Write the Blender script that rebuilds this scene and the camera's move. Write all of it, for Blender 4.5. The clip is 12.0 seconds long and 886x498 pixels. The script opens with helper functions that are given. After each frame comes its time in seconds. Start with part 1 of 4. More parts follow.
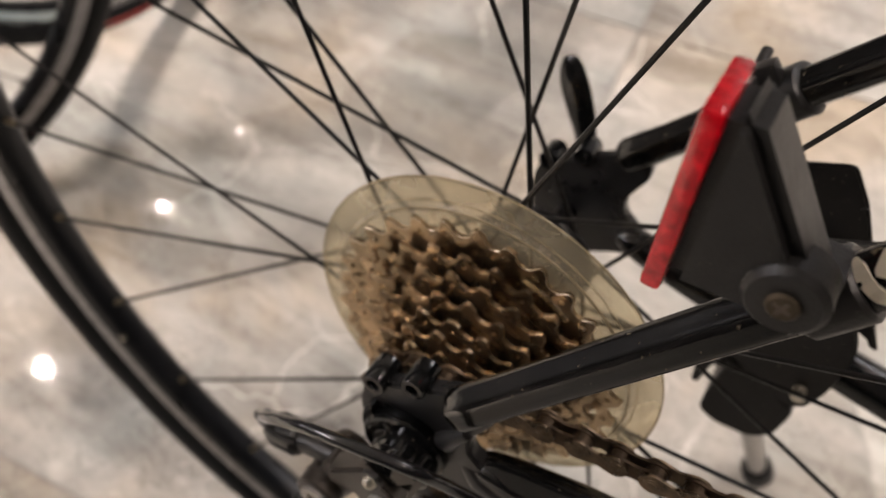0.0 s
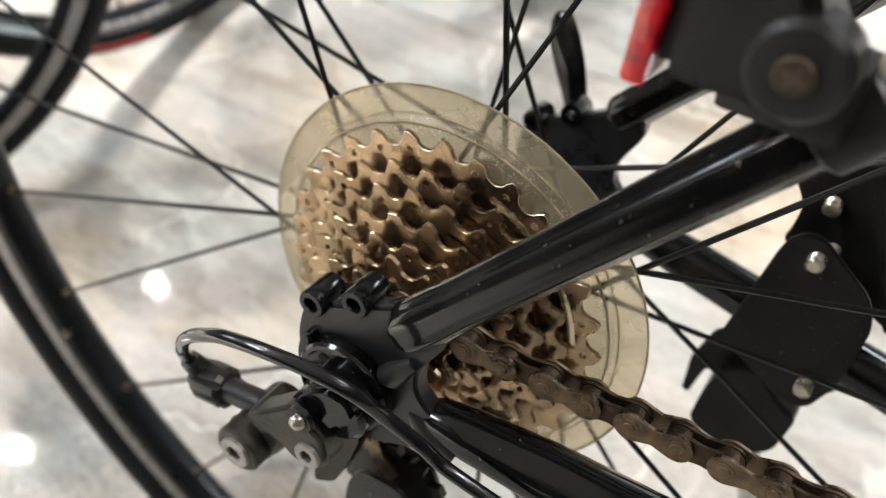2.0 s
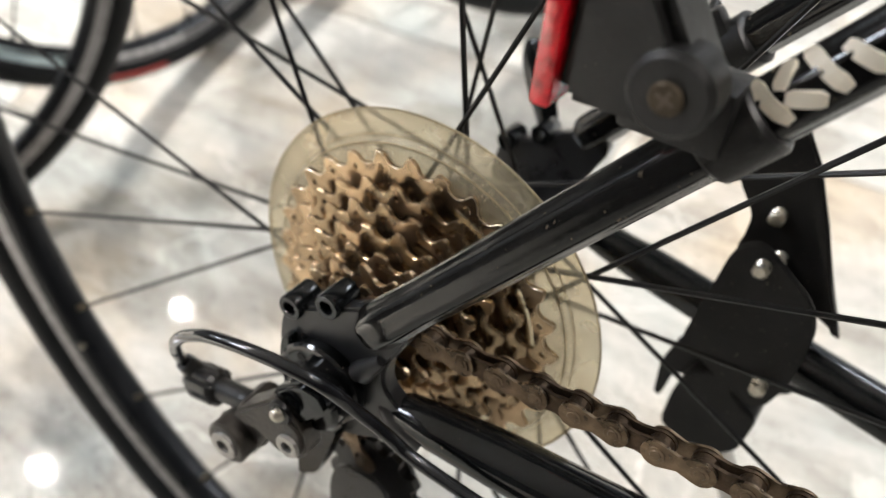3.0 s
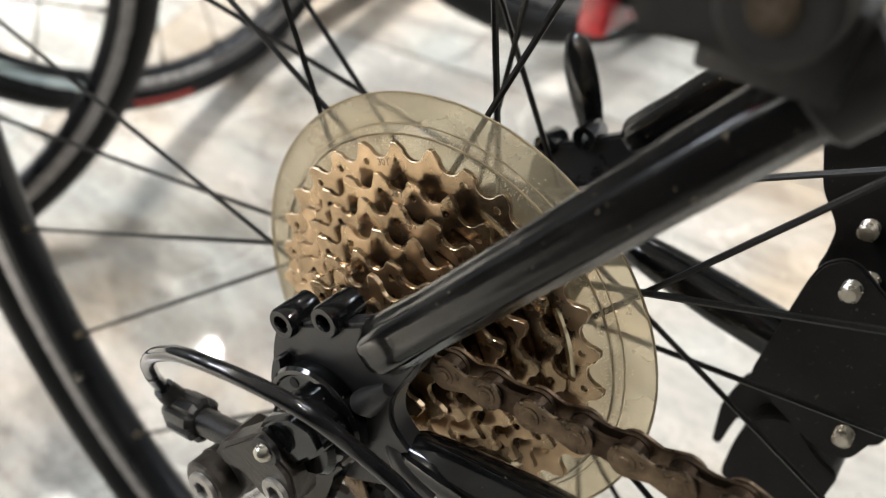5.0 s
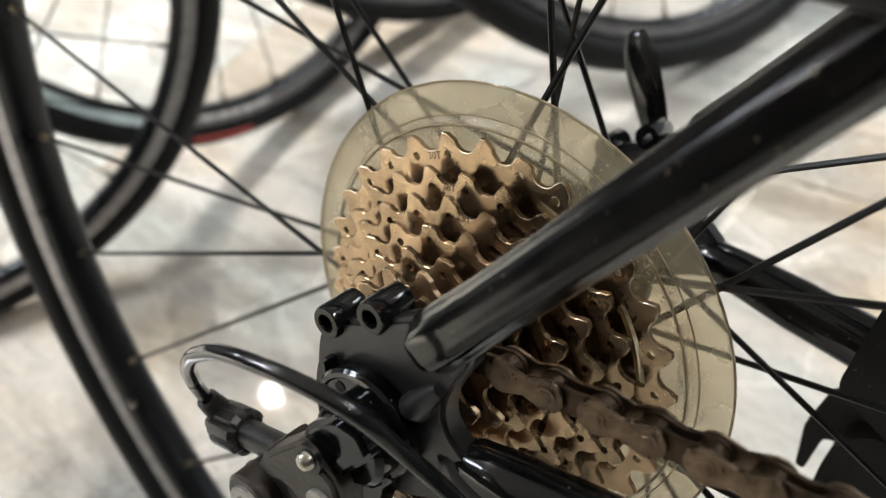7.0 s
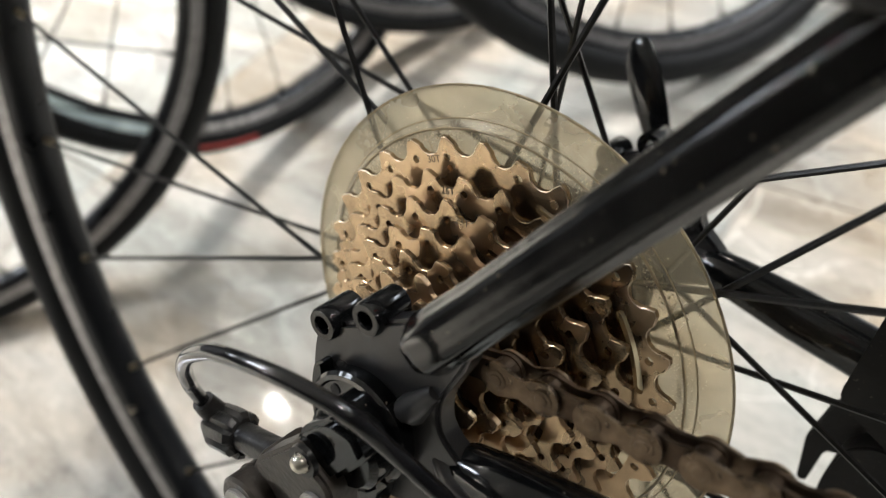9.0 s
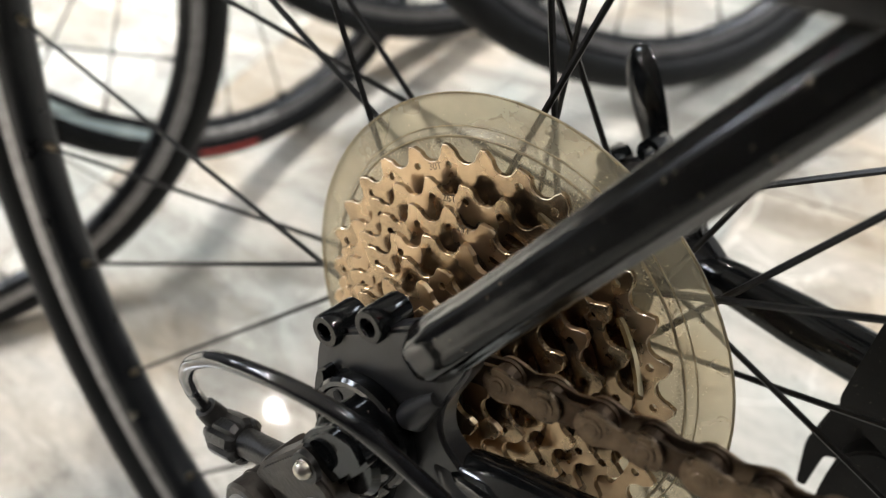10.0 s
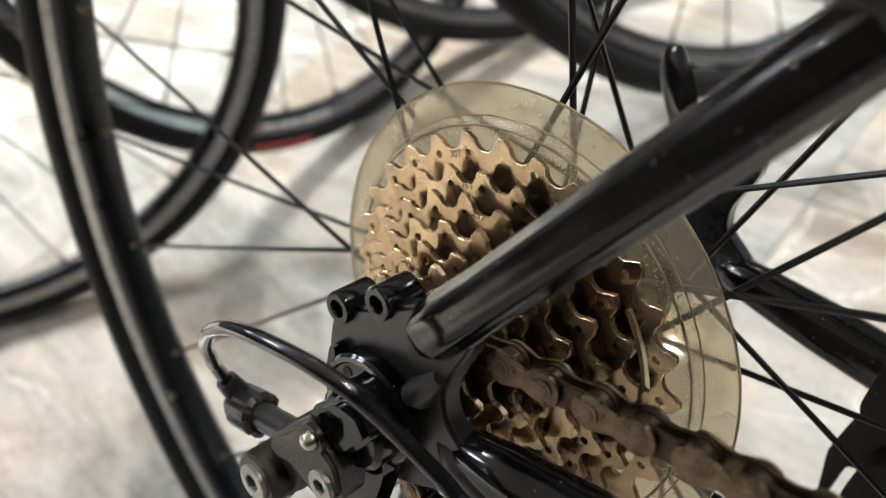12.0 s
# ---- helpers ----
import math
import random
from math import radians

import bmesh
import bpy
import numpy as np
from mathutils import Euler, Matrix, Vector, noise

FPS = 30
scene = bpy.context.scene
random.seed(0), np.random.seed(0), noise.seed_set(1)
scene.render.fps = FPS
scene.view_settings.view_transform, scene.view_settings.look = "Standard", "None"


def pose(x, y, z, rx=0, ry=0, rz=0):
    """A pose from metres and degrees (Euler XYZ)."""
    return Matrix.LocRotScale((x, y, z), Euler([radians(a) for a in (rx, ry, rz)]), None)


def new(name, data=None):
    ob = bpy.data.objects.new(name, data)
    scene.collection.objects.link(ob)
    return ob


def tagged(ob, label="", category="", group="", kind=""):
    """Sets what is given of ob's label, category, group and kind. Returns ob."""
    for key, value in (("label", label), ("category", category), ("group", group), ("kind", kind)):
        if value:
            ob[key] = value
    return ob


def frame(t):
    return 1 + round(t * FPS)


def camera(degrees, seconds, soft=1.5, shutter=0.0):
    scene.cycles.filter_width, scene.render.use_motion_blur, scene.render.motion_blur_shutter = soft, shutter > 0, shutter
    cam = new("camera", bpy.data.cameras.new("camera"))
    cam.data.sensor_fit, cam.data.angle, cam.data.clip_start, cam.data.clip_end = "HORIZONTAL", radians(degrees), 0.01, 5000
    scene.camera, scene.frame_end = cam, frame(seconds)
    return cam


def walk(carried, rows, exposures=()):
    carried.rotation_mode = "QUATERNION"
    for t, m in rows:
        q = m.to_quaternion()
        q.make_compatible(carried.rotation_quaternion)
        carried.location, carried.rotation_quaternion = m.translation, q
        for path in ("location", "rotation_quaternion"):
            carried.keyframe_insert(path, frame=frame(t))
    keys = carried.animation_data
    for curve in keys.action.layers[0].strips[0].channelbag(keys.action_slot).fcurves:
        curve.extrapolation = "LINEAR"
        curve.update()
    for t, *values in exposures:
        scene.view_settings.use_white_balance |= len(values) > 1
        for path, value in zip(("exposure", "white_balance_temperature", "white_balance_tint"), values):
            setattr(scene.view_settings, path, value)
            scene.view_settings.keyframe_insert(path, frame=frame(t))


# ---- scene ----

# ---------------- camera and walk ----------------
cam = camera(53.9, 12.0, soft=1.2)
ROWS = [
    (0.0, 0.0763, -0.1221, 0.6498, 27.47, 4.90, 30.04),
    (0.5, 0.0883, -0.1290, 0.6054, 29.41, 3.42, 30.12),
    (1.0, 0.0797, -0.1416, 0.5842, 31.83, 2.58, 30.95),
    (1.5, 0.0936, -0.1457, 0.5801, 33.89, 2.33, 32.15),
    (2.0, 0.1016, -0.1483, 0.5841, 35.33, 2.86, 33.23),
    (2.5, 0.1115, -0.1470, 0.5933, 36.24, 3.75, 33.62),
    (3.0, 0.1279, -0.1532, 0.6010, 36.85, 4.32, 33.82),
    (5.0, 0.1166, -0.1371, 0.5559, 40.26, 5.51, 35.99),
    (5.5, 0.1105, -0.1439, 0.5391, 41.05, 6.84, 36.18),
    (6.0, 0.1095, -0.1433, 0.5270, 42.40, 7.37, 37.26),
    (6.5, 0.1130, -0.1417, 0.5343, 43.20, 8.12, 37.90),
    (7.0, 0.1160, -0.1375, 0.5349, 43.62, 8.80, 38.27),
    (9.0, 0.1181, -0.1374, 0.5319, 44.63, 8.65, 39.00),
    (9.5, 0.1176, -0.1379, 0.5315, 44.78, 8.49, 39.03),
    (10.0, 0.1181, -0.1379, 0.5337, 44.85, 8.66, 38.93),
    (10.5, 0.1172, -0.1376, 0.5339, 44.84, 8.77, 38.74),
    (11.0, 0.1179, -0.1386, 0.5320, 44.84, 8.78, 38.56),
    (11.5, 0.1186, -0.1337, 0.5330, 44.99, 8.99, 39.42),
    (12.0, 0.1314, -0.1363, 0.5307, 46.06, 9.54, 43.39),
]
RISE = 0.0122  # the fatter tyre lifts the hub, and the eye with it
cam.data.dof.use_dof = True
cam.data.dof.focus_distance, cam.data.dof.aperture_fstop = 0.230, 10.0
walk(cam, [(t, pose(x, y, z + RISE, *r)) for t, x, y, z, *r in ROWS], exposures=[(0.0, 0.80, 6950, 22), (0.5, 1.26, 6350, 15), (1.5, 1.30, 6200, 13), (2.0, 1.36, 6200, 13), (2.5, 1.24, 6200, 12), (3.0, 1.40, 6200, 12), (5.0, 1.30, 6200, 12), (5.5, 1.28, 6200, 12), (6.0, 1.10, 6200, 11), (7.0, 1.12, 6200, 11), (9.0, 1.10, 6200, 11), (10.0, 1.16, 6200, 11), (10.8, 1.12, 6200, 11), (11.5, 1.18, 6200, 11), (12.0, 1.12, 6200, 11)])

# ---------------- world and lamps ----------------
CEIL = 3.0
world = bpy.data.worlds.new("room_ambience")
scene.world = world
world.use_nodes = True
world.node_tree.nodes["Background"].inputs[0].default_value = (0.9, 0.92, 1.0, 1)
world.node_tree.nodes["Background"].inputs[1].default_value = 0.01


def lamp(name, x, y, size, watts, colour, size_y=0.0):
    data = bpy.data.lights.new(name, "AREA")
    data.shape = "RECTANGLE" if size_y else "DISK"
    data.size, data.energy, data.color = size, watts, colour
    if size_y:
        data.size_y = size_y
    ob = new(name, data)
    ob.matrix_basis = pose(x, y, CEIL - 0.03)
    return ob


WARM, COOL = (1.0, 0.93, 0.83), (0.88, 0.94, 1.0)
# first four follow floor glints; last four are unseen, added for fill and highlights
DOWNLIGHTS = [(-2.54, 0.95), (-2.47, -0.02), (-2.48, 1.50), (-1.36, 2.28), (1.2, 0.9), (1.7, 0.4), (1.2, 2.4), (-3.1, -3.5)]
FILL_SPOTS = [(-1.5, -1.9), (-2.3, -2.3)]  # unseen narrow beams added so the upper sprockets mirror a lit pool
# unseen soft panels added for fill, clear of the floor's visible reflections
FILL_PANELS = [(-3.0, -1.3), (-5.6, -0.9), (0.9, 4.3), (1.5, 2.9)]
FAR_PANELS = [(-6.5, 2.3), (-6.0, 2.9)]
for x, y in DOWNLIGHTS:
    lamp("downlight_lamp", x, y, 0.04, 12 if y > 2 else 10 if y < -3 else 26 if x < -1 else 7, WARM).data.spread = radians(180 if y < -3 else 95)
for x, y in FILL_SPOTS:
    lamp("spot_lamp", x, y, 0.06, 38, WARM).data.spread = radians(66)
for x, y in FILL_PANELS:
    lamp("panel_lamp", x, y, 1.15, 33 if x < 0 else 35, COOL, 0.55).data.spread = radians(150 if x < 0 else 108)


# ---------------- materials ----------------
def mat(name, colour, rough=0.5, metal=0.0, noise_scale=0.0, spread=0.15, bump=0.0, bump_scale=300.0, coat=0.0, per_object=0.0, rough_spread=0.15, spec=0.5):
    m = bpy.data.materials.new(name)
    m.use_nodes = True
    nt = m.node_tree
    b = nt.nodes["Principled BSDF"]
    b.inputs["Base Color"].default_value = (*colour, 1)
    b.inputs["Roughness"].default_value = rough
    b.inputs["Metallic"].default_value = metal
    b.inputs["Specular IOR Level"].default_value = spec
    b.inputs["Coat Weight"].default_value = coat
    b.inputs["Coat Roughness"].default_value = 0.06
    co = nt.nodes.new("ShaderNodeTexCoord")
    if noise_scale:
        n = nt.nodes.new("ShaderNodeTexNoise")
        n.inputs["Scale"].default_value = noise_scale
        n.inputs["Detail"].default_value = 6
        nt.links.new(co.outputs["Object"], n.inputs["Vector"])
        r = nt.nodes.new("ShaderNodeValToRGB")
        r.color_ramp.elements[0].position, r.color_ramp.elements[1].position = 0.3, 0.7
        r.color_ramp.elements[0].color = (*[max(0, c * (1 - spread)) for c in colour], 1)
        r.color_ramp.elements[1].color = (*[min(1, c * (1 + spread)) for c in colour], 1)
        nt.links.new(n.outputs["Fac"], r.inputs["Fac"])
        out = r.outputs["Color"]
        if per_object:
            info = nt.nodes.new("ShaderNodeObjectInfo")
            hsv = nt.nodes.new("ShaderNodeHueSaturation")
            mr = nt.nodes.new("ShaderNodeMapRange")
            mr.inputs["To Min"].default_value, mr.inputs["To Max"].default_value = 1 - per_object, 1 + per_object
            nt.links.new(info.outputs["Random"], mr.inputs["Value"])
            nt.links.new(mr.outputs["Result"], hsv.inputs["Value"])
            nt.links.new(out, hsv.inputs["Color"])
            out = hsv.outputs["Color"]
        nt.links.new(out, b.inputs["Base Color"])
        mr2 = nt.nodes.new("ShaderNodeMapRange")
        mr2.inputs["From Min"].default_value, mr2.inputs["From Max"].default_value = 0.3, 0.7
        mr2.inputs["To Min"].default_value = max(0.02, rough * (1 - rough_spread))
        mr2.inputs["To Max"].default_value = min(1, rough * (1 + rough_spread))
        nt.links.new(n.outputs["Fac"], mr2.inputs["Value"])
        nt.links.new(mr2.outputs["Result"], b.inputs["Roughness"])
    if bump:
        n2 = nt.nodes.new("ShaderNodeTexNoise")
        n2.inputs["Scale"].default_value = bump_scale
        n2.inputs["Detail"].default_value = 4
        bp = nt.nodes.new("ShaderNodeBump")
        bp.inputs["Strength"].default_value = bump
        bp.inputs["Distance"].default_value = 0.001
        nt.links.new(co.outputs["Object"], n2.inputs["Vector"])
        nt.links.new(n2.outputs["Fac"], bp.inputs["Height"])
        nt.links.new(bp.outputs["Normal"], b.inputs["Normal"])
    return m


PAINT = mat("gloss_black_paint", (0.005, 0.0054, 0.0056), 0.10, 0, 90, 0.3, 0.05, 200, rough_spread=0.5)
def specked(m, colour, scale, lo):
    """Sparse dust specks and chips over a paint."""
    nt = m.node_tree
    b = nt.nodes["Principled BSDF"]
    src = b.inputs["Base Color"].links[0].from_socket
    co = nt.nodes.new("ShaderNodeTexCoord")
    n = nt.nodes.new("ShaderNodeTexNoise")
    n.inputs["Scale"].default_value, n.inputs["Detail"].default_value = scale, 2
    nt.links.new(co.outputs["Object"], n.inputs["Vector"])
    r = nt.nodes.new("ShaderNodeValToRGB")
    r.color_ramp.elements[0].position, r.color_ramp.elements[1].position = lo, lo + 0.05
    nt.links.new(n.outputs["Fac"], r.inputs["Fac"])
    x = nt.nodes.new("ShaderNodeMix")
    x.data_type = "RGBA"
    nt.links.new(r.outputs["Color"], x.inputs["Factor"])
    nt.links.new(src, x.inputs[6])
    x.inputs[7].default_value = (*colour, 1)
    nt.links.new(x.outputs[2], b.inputs["Base Color"])


specked(PAINT, (0.12, 0.10, 0.08), 420, 0.72)
STAYPAINT = mat("dusty_gloss_black_paint", (0.0062, 0.0058, 0.0052), 0.17, 0, 60, 0.45, 0.08, 260, coat=0.2, rough_spread=0.35)
specked(STAYPAINT, (0.16, 0.13, 0.09), 380, 0.70)
SATIN = mat("satin_black_metal", (0.008, 0.008, 0.0085), 0.3, 0.0, 120, 0.3, 0.12, 500, spec=0.45)
ANOD = mat("black_anodised_rim", (0.010, 0.011, 0.0125), 0.3, 0.2, 60, 0.25, 0.06, 400)
specked(ANOD, (0.10, 0.09, 0.08), 500, 0.72)
TRACK = mat("brushed_brake_track", (0.29, 0.285, 0.29), 0.36, 0.9, 160, 0.25, 0.1, 700)
RUBBER = mat("black_rubber", (0.008, 0.0085, 0.009), 0.6, 0, 70, 0.35, 0.25, 900, spec=0.25)
PLASTIC = mat("black_plastic", (0.016, 0.0155, 0.015), 0.36, 0, 140, 0.25, 0.2, 900, spec=0.4)
STEEL = mat("tarnished_sprocket_steel", (0.41, 0.30, 0.185), 0.27, 0.95, 70, 0.45, 0.10, 600, per_object=0.12, rough_spread=0.35)
CHAIN_IN = mat("oily_dark_chain_steel", (0.075, 0.052, 0.034), 0.4, 0.9, 190, 0.6, 0.3, 900, per_object=0.2, rough_spread=0.3)
CHAIN = mat("oily_brown_chain_steel", (0.175, 0.128, 0.085), 0.31, 0.95, 190, 0.55, 0.3, 900, per_object=0.2, rough_spread=0.3)
specked(PLASTIC, (0.07, 0.06, 0.05), 800, 0.72)
BRIGHT = mat("zinc_plated_steel", (0.62, 0.58, 0.5), 0.28, 1.0, 220, 0.2, 0.2, 900)
# dropouts are greyer and rougher than the tube paint
DROPPAINT = mat("worn_satin_black_dropout", (0.020, 0.0195, 0.0195), 0.30, 0, 80, 0.3, 0.06, 300)
DARKSTEEL = mat("dusty_black_pressed_steel", (0.010, 0.0092, 0.0085), 0.42, 0.0, 60, 0.5, 0.15, 500, spec=0.3)
specked(DARKSTEEL, (0.09, 0.075, 0.06), 600, 0.70)
BRASS = mat("brass", (0.30, 0.25, 0.17), 0.42, 1.0, 300, 0.2)
SPOKE = mat("black_spoke_steel", (0.018, 0.017, 0.016), 0.36, 0.6, 200, 0.3)
ALU = mat("grey_aluminium", (0.42, 0.41, 0.39), 0.4, 0.9, 200, 0.2, 0.15, 900)
CABLE = mat("black_cable_sleeve", (0.010, 0.010, 0.011), 0.16, 0, 120, 0.3, 0.03, 600, coat=0.5)
CREAM = mat("cream_lettering", (0.78, 0.72, 0.6), 0.45, 0, 90, 0.08)
WHITE = mat("white_lettering", (0.8, 0.8, 0.78), 0.5, 0, 90, 0.08)
REDSTRIPE = mat("red_tyre_stripe", (0.5, 0.06, 0.05), 0.55, 0, 90, 0.15)
RIM_REFLECTION = mat("pale_blue_silver_band", (0.74, 0.92, 0.98), 0.12, 0.3, 60, 0.12)
WALL = mat("taupe_wall_paint", (0.22, 0.215, 0.21), 0.7, 0, 3, 0.05, 0.1, 200)
# unseen walls made dark so the black parts reflect little
DARKWALL = mat("charcoal_wall_paint", (0.045, 0.045, 0.047), 0.6, 0, 3, 0.08, 0.1, 200)
CEILING = mat("light_grey_ceiling_paint", (0.32, 0.315, 0.31), 0.8, 0, 3, 0.04, 0.1, 150)
TRIMMAT = mat("white_lamp_trim", (0.8, 0.8, 0.8), 0.4, 0, 40, 0.04)
GROUT = mat("grey_grout", (0.30, 0.28, 0.26), 0.8, 0, 120, 0.2, 0.3, 400)


def glow(name, colour, strength):
    m = bpy.data.materials.new(name)
    m.use_nodes = True
    b = m.node_tree.nodes["Principled BSDF"]
    b.inputs["Base Color"].default_value = (*colour, 1)
    b.inputs["Emission Color"].default_value = (*colour, 1)
    b.inputs["Emission Strength"].default_value = strength
    return m


WORN_GLINT = mat("chain_polished_steel_edge", (0.78, 0.66, 0.50), 0.30, 1.0, 200, 0.25, 0.1, 800)
DULL = mat("dull_bronze_screw", (0.08, 0.062, 0.042), 0.55, 0.8, 200, 0.3, 0.2, 800)
STAMPED = mat("dark_stamped_mark", (0.10, 0.08, 0.06), 0.6, 0.3, 300, 0.2)
BEAD = mat("thick_yellowed_plastic_edge", (0.34, 0.28, 0.18), 0.1, 0, 120, 0.25, 0.05, 300, coat=0.6)
DUSTY = mat("dusty_grey_black_metal", (0.048, 0.041, 0.034), 0.36, 0.2, 150, 0.4, 0.2, 700)
LED_WARM, LED_COOL = glow("warm_lamp_lens", WARM, 4.0), glow("cool_panel_diffuser", COOL, 2.2)
LED_DIM = glow("dim_panel_diffuser", COOL, 0.7)


def marble():
    """Polished grey-beige marble tile: clouds, slanting bands, fine pale and dark veins, pits."""
    m = bpy.data.materials.new("polished_grey_marble")
    m.use_nodes = True
    nt = m.node_tree
    L = nt.links.new
    b = nt.nodes["Principled BSDF"]
    co = nt.nodes.new("ShaderNodeTexCoord")
    geo = nt.nodes.new("ShaderNodeNewGeometry")
    info = nt.nodes.new("ShaderNodeObjectInfo")
    shift = nt.nodes.new("ShaderNodeVectorMath")
    shift.operation = "MULTIPLY_ADD"
    comb = nt.nodes.new("ShaderNodeCombineXYZ")
    for i in range(3):
        L(info.outputs["Random"], comb.inputs[i])
    L(comb.outputs[0], shift.inputs[0])
    shift.inputs[1].default_value = (13, 29, 7)
    L(geo.outputs["Position"], shift.inputs[2])

    def tex(scale, detail, rough, stretch=(1, 1, 1), turn=0.0, warp=0.0):
        mp = nt.nodes.new("ShaderNodeMapping")
        mp.inputs["Rotation"].default_value = (0, 0, radians(turn))
        mp.inputs["Scale"].default_value = stretch
        L(shift.outputs[0], mp.inputs["Vector"])
        n = nt.nodes.new("ShaderNodeTexNoise")
        n.inputs["Scale"].default_value, n.inputs["Detail"].default_value = scale, detail
        n.inputs["Roughness"].default_value, n.inputs["Distortion"].default_value = rough, warp
        L(mp.outputs[0], n.inputs["Vector"])
        return n.outputs["Fac"]

    def ramp(src, *stops):
        r = nt.nodes.new("ShaderNodeValToRGB")
        while len(r.color_ramp.elements) < len(stops):
            r.color_ramp.elements.new(0.5)
        for e, (p, c) in zip(r.color_ramp.elements, stops):
            e.position, e.color = p, (*c, 1)
        L(src, r.inputs["Fac"])
        return r.outputs["Color"]

    def mix(kind, fac, a, c):
        x = nt.nodes.new("ShaderNodeMix")
        x.data_type, x.blend_type = "RGBA", kind
        x.inputs["Factor"].default_value = fac
        L(a, x.inputs[6])
        L(c, x.inputs[7])
        return x.outputs[2]

    def cells(scale, feature, warp_by, stretch=(1, 1, 1), turn=0.0):
        wn = nt.nodes.new("ShaderNodeTexNoise")
        wn.inputs["Scale"].default_value, wn.inputs["Detail"].default_value = 11.0, 5
        L(shift.outputs[0], wn.inputs["Vector"])
        warp = nt.nodes.new("ShaderNodeVectorMath")
        warp.operation = "MULTIPLY_ADD"
        L(wn.outputs["Color"], warp.inputs[0])
        warp.inputs[1].default_value = (warp_by, warp_by, 0.0)
        L(shift.outputs[0], warp.inputs[2])
        mp = nt.nodes.new("ShaderNodeMapping")
        mp.inputs["Rotation"].default_value = (0, 0, radians(turn))
        mp.inputs["Scale"].default_value = stretch
        L(warp.outputs[0], mp.inputs["Vector"])
        vor = nt.nodes.new("ShaderNodeTexVoronoi")
        vor.feature = feature
        vor.inputs["Scale"].default_value = scale
        L(mp.outputs[0], vor.inputs["Vector"])
        return vor.outputs["Distance" if feature != "F1" else "Color"], vor.outputs["Distance"]

    one, nil = (1, 1, 1), (0, 0, 0)
    base = ramp(tex(3.6, 8, 0.6, (1, 1.6, 1), 35, 0.6), (0.30, (0.36, 0.348, 0.325)), (0.5, (0.435, 0.42, 0.39)), (0.70, (0.51, 0.495, 0.46)))
    tint = ramp(tex(2.7, 4, 0.55, (1, 1.4, 1), 20, 0.8), (0.34, (0.86, 0.95, 1.0)), (0.52, one), (0.68, (1.0, 0.88, 0.74)))
    c = mix("MULTIPLY", 0.9, base, tint)
    streak = ramp(tex(9.0, 8, 0.68, (0.45, 3.6, 1), 40, 0.5), (0.32, (0.62, 0.60, 0.57)), (0.50, (0.98, 0.98, 0.97)), (0.72, (1.20, 1.19, 1.17)))
    c = mix("MULTIPLY", 0.85, c, streak)
    shard = ramp(cells(8.0, "F1", 0.05, (1, 1.9, 1), 35)[0], (0.12, (0.80, 0.78, 0.75)), (0.5, (0.98, 0.98, 0.97)), (0.80, (1.04, 1.04, 1.03)), (0.86, (1.28, 1.27, 1.24)))
    c = mix("MULTIPLY", 0.9, c, shard)
    crack = ramp(cells(5.5, "DISTANCE_TO_EDGE", 0.11, (1, 1.5, 1), -15)[0], (0.0, (0.42, 0.42, 0.40)), (0.004, (0.24, 0.24, 0.23)), (0.012, nil))
    where = ramp(tex(6.0, 3, 0.5), (0.46, nil), (0.58, one))
    c = mix("ADD", 0.7, c, mix("MULTIPLY", 1.0, crack, where))
    scratch = ramp(tex(15.0, 5, 0.6, (1, 2.4, 1), 62, 2.4), (0.493, nil), (0.5, (0.55, 0.55, 0.53)), (0.507, nil))
    c = mix("ADD", 0.7, c, mix("MULTIPLY", 1.0, scratch, ramp(tex(9.0, 2, 0.5, (1, 1, 1), 10), (0.5, nil), (0.62, one))))
    fine = ramp(tex(95.0, 6, 0.72, (1, 1.8, 1), 38), (0.32, (0.76, 0.75, 0.74)), (0.52, one), (0.74, (1.08, 1.08, 1.07)))
    c = mix("MULTIPLY", 0.7, c, fine)
    pit = ramp(cells(190.0, "F1", 0.02)[1], (0.14, (0.30, 0.27, 0.23)), (0.28, one))
    cluster = ramp(tex(13.0, 5, 0.65, (1, 1.5, 1), 38), (0.40, nil), (0.50, one))
    lift = nt.nodes.new("ShaderNodeMix")
    lift.data_type, lift.blend_type = "RGBA", "LIGHTEN"
    lift.inputs["Factor"].default_value = 1.0
    L(pit, lift.inputs[6])
    L(cluster, lift.inputs[7])
    c = mix("MULTIPLY", 0.75, c, lift.outputs[2])
    hue = nt.nodes.new("ShaderNodeHueSaturation")
    hue.inputs["Value"].default_value = 1.1
    L(c, hue.inputs["Color"])
    L(hue.outputs[0], b.inputs["Base Color"])
    b.inputs["Roughness"].default_value = 0.12
    mr = nt.nodes.new("ShaderNodeMapRange")
    mr.inputs["To Min"].default_value, mr.inputs["To Max"].default_value = 0.01, 0.045
    L(tex(30.0, 5, 0.6), mr.inputs["Value"])
    L(mr.outputs[0], b.inputs["Roughness"])
    bp = nt.nodes.new("ShaderNodeBump")
    bp.inputs["Strength"].default_value, bp.inputs["Distance"].default_value = 0.035, 0.0004
    L(tex(45.0, 4, 0.5), bp.inputs["Height"])
    L(bp.outputs[0], b.inputs["Normal"])
    return m


MARBLE = marble()


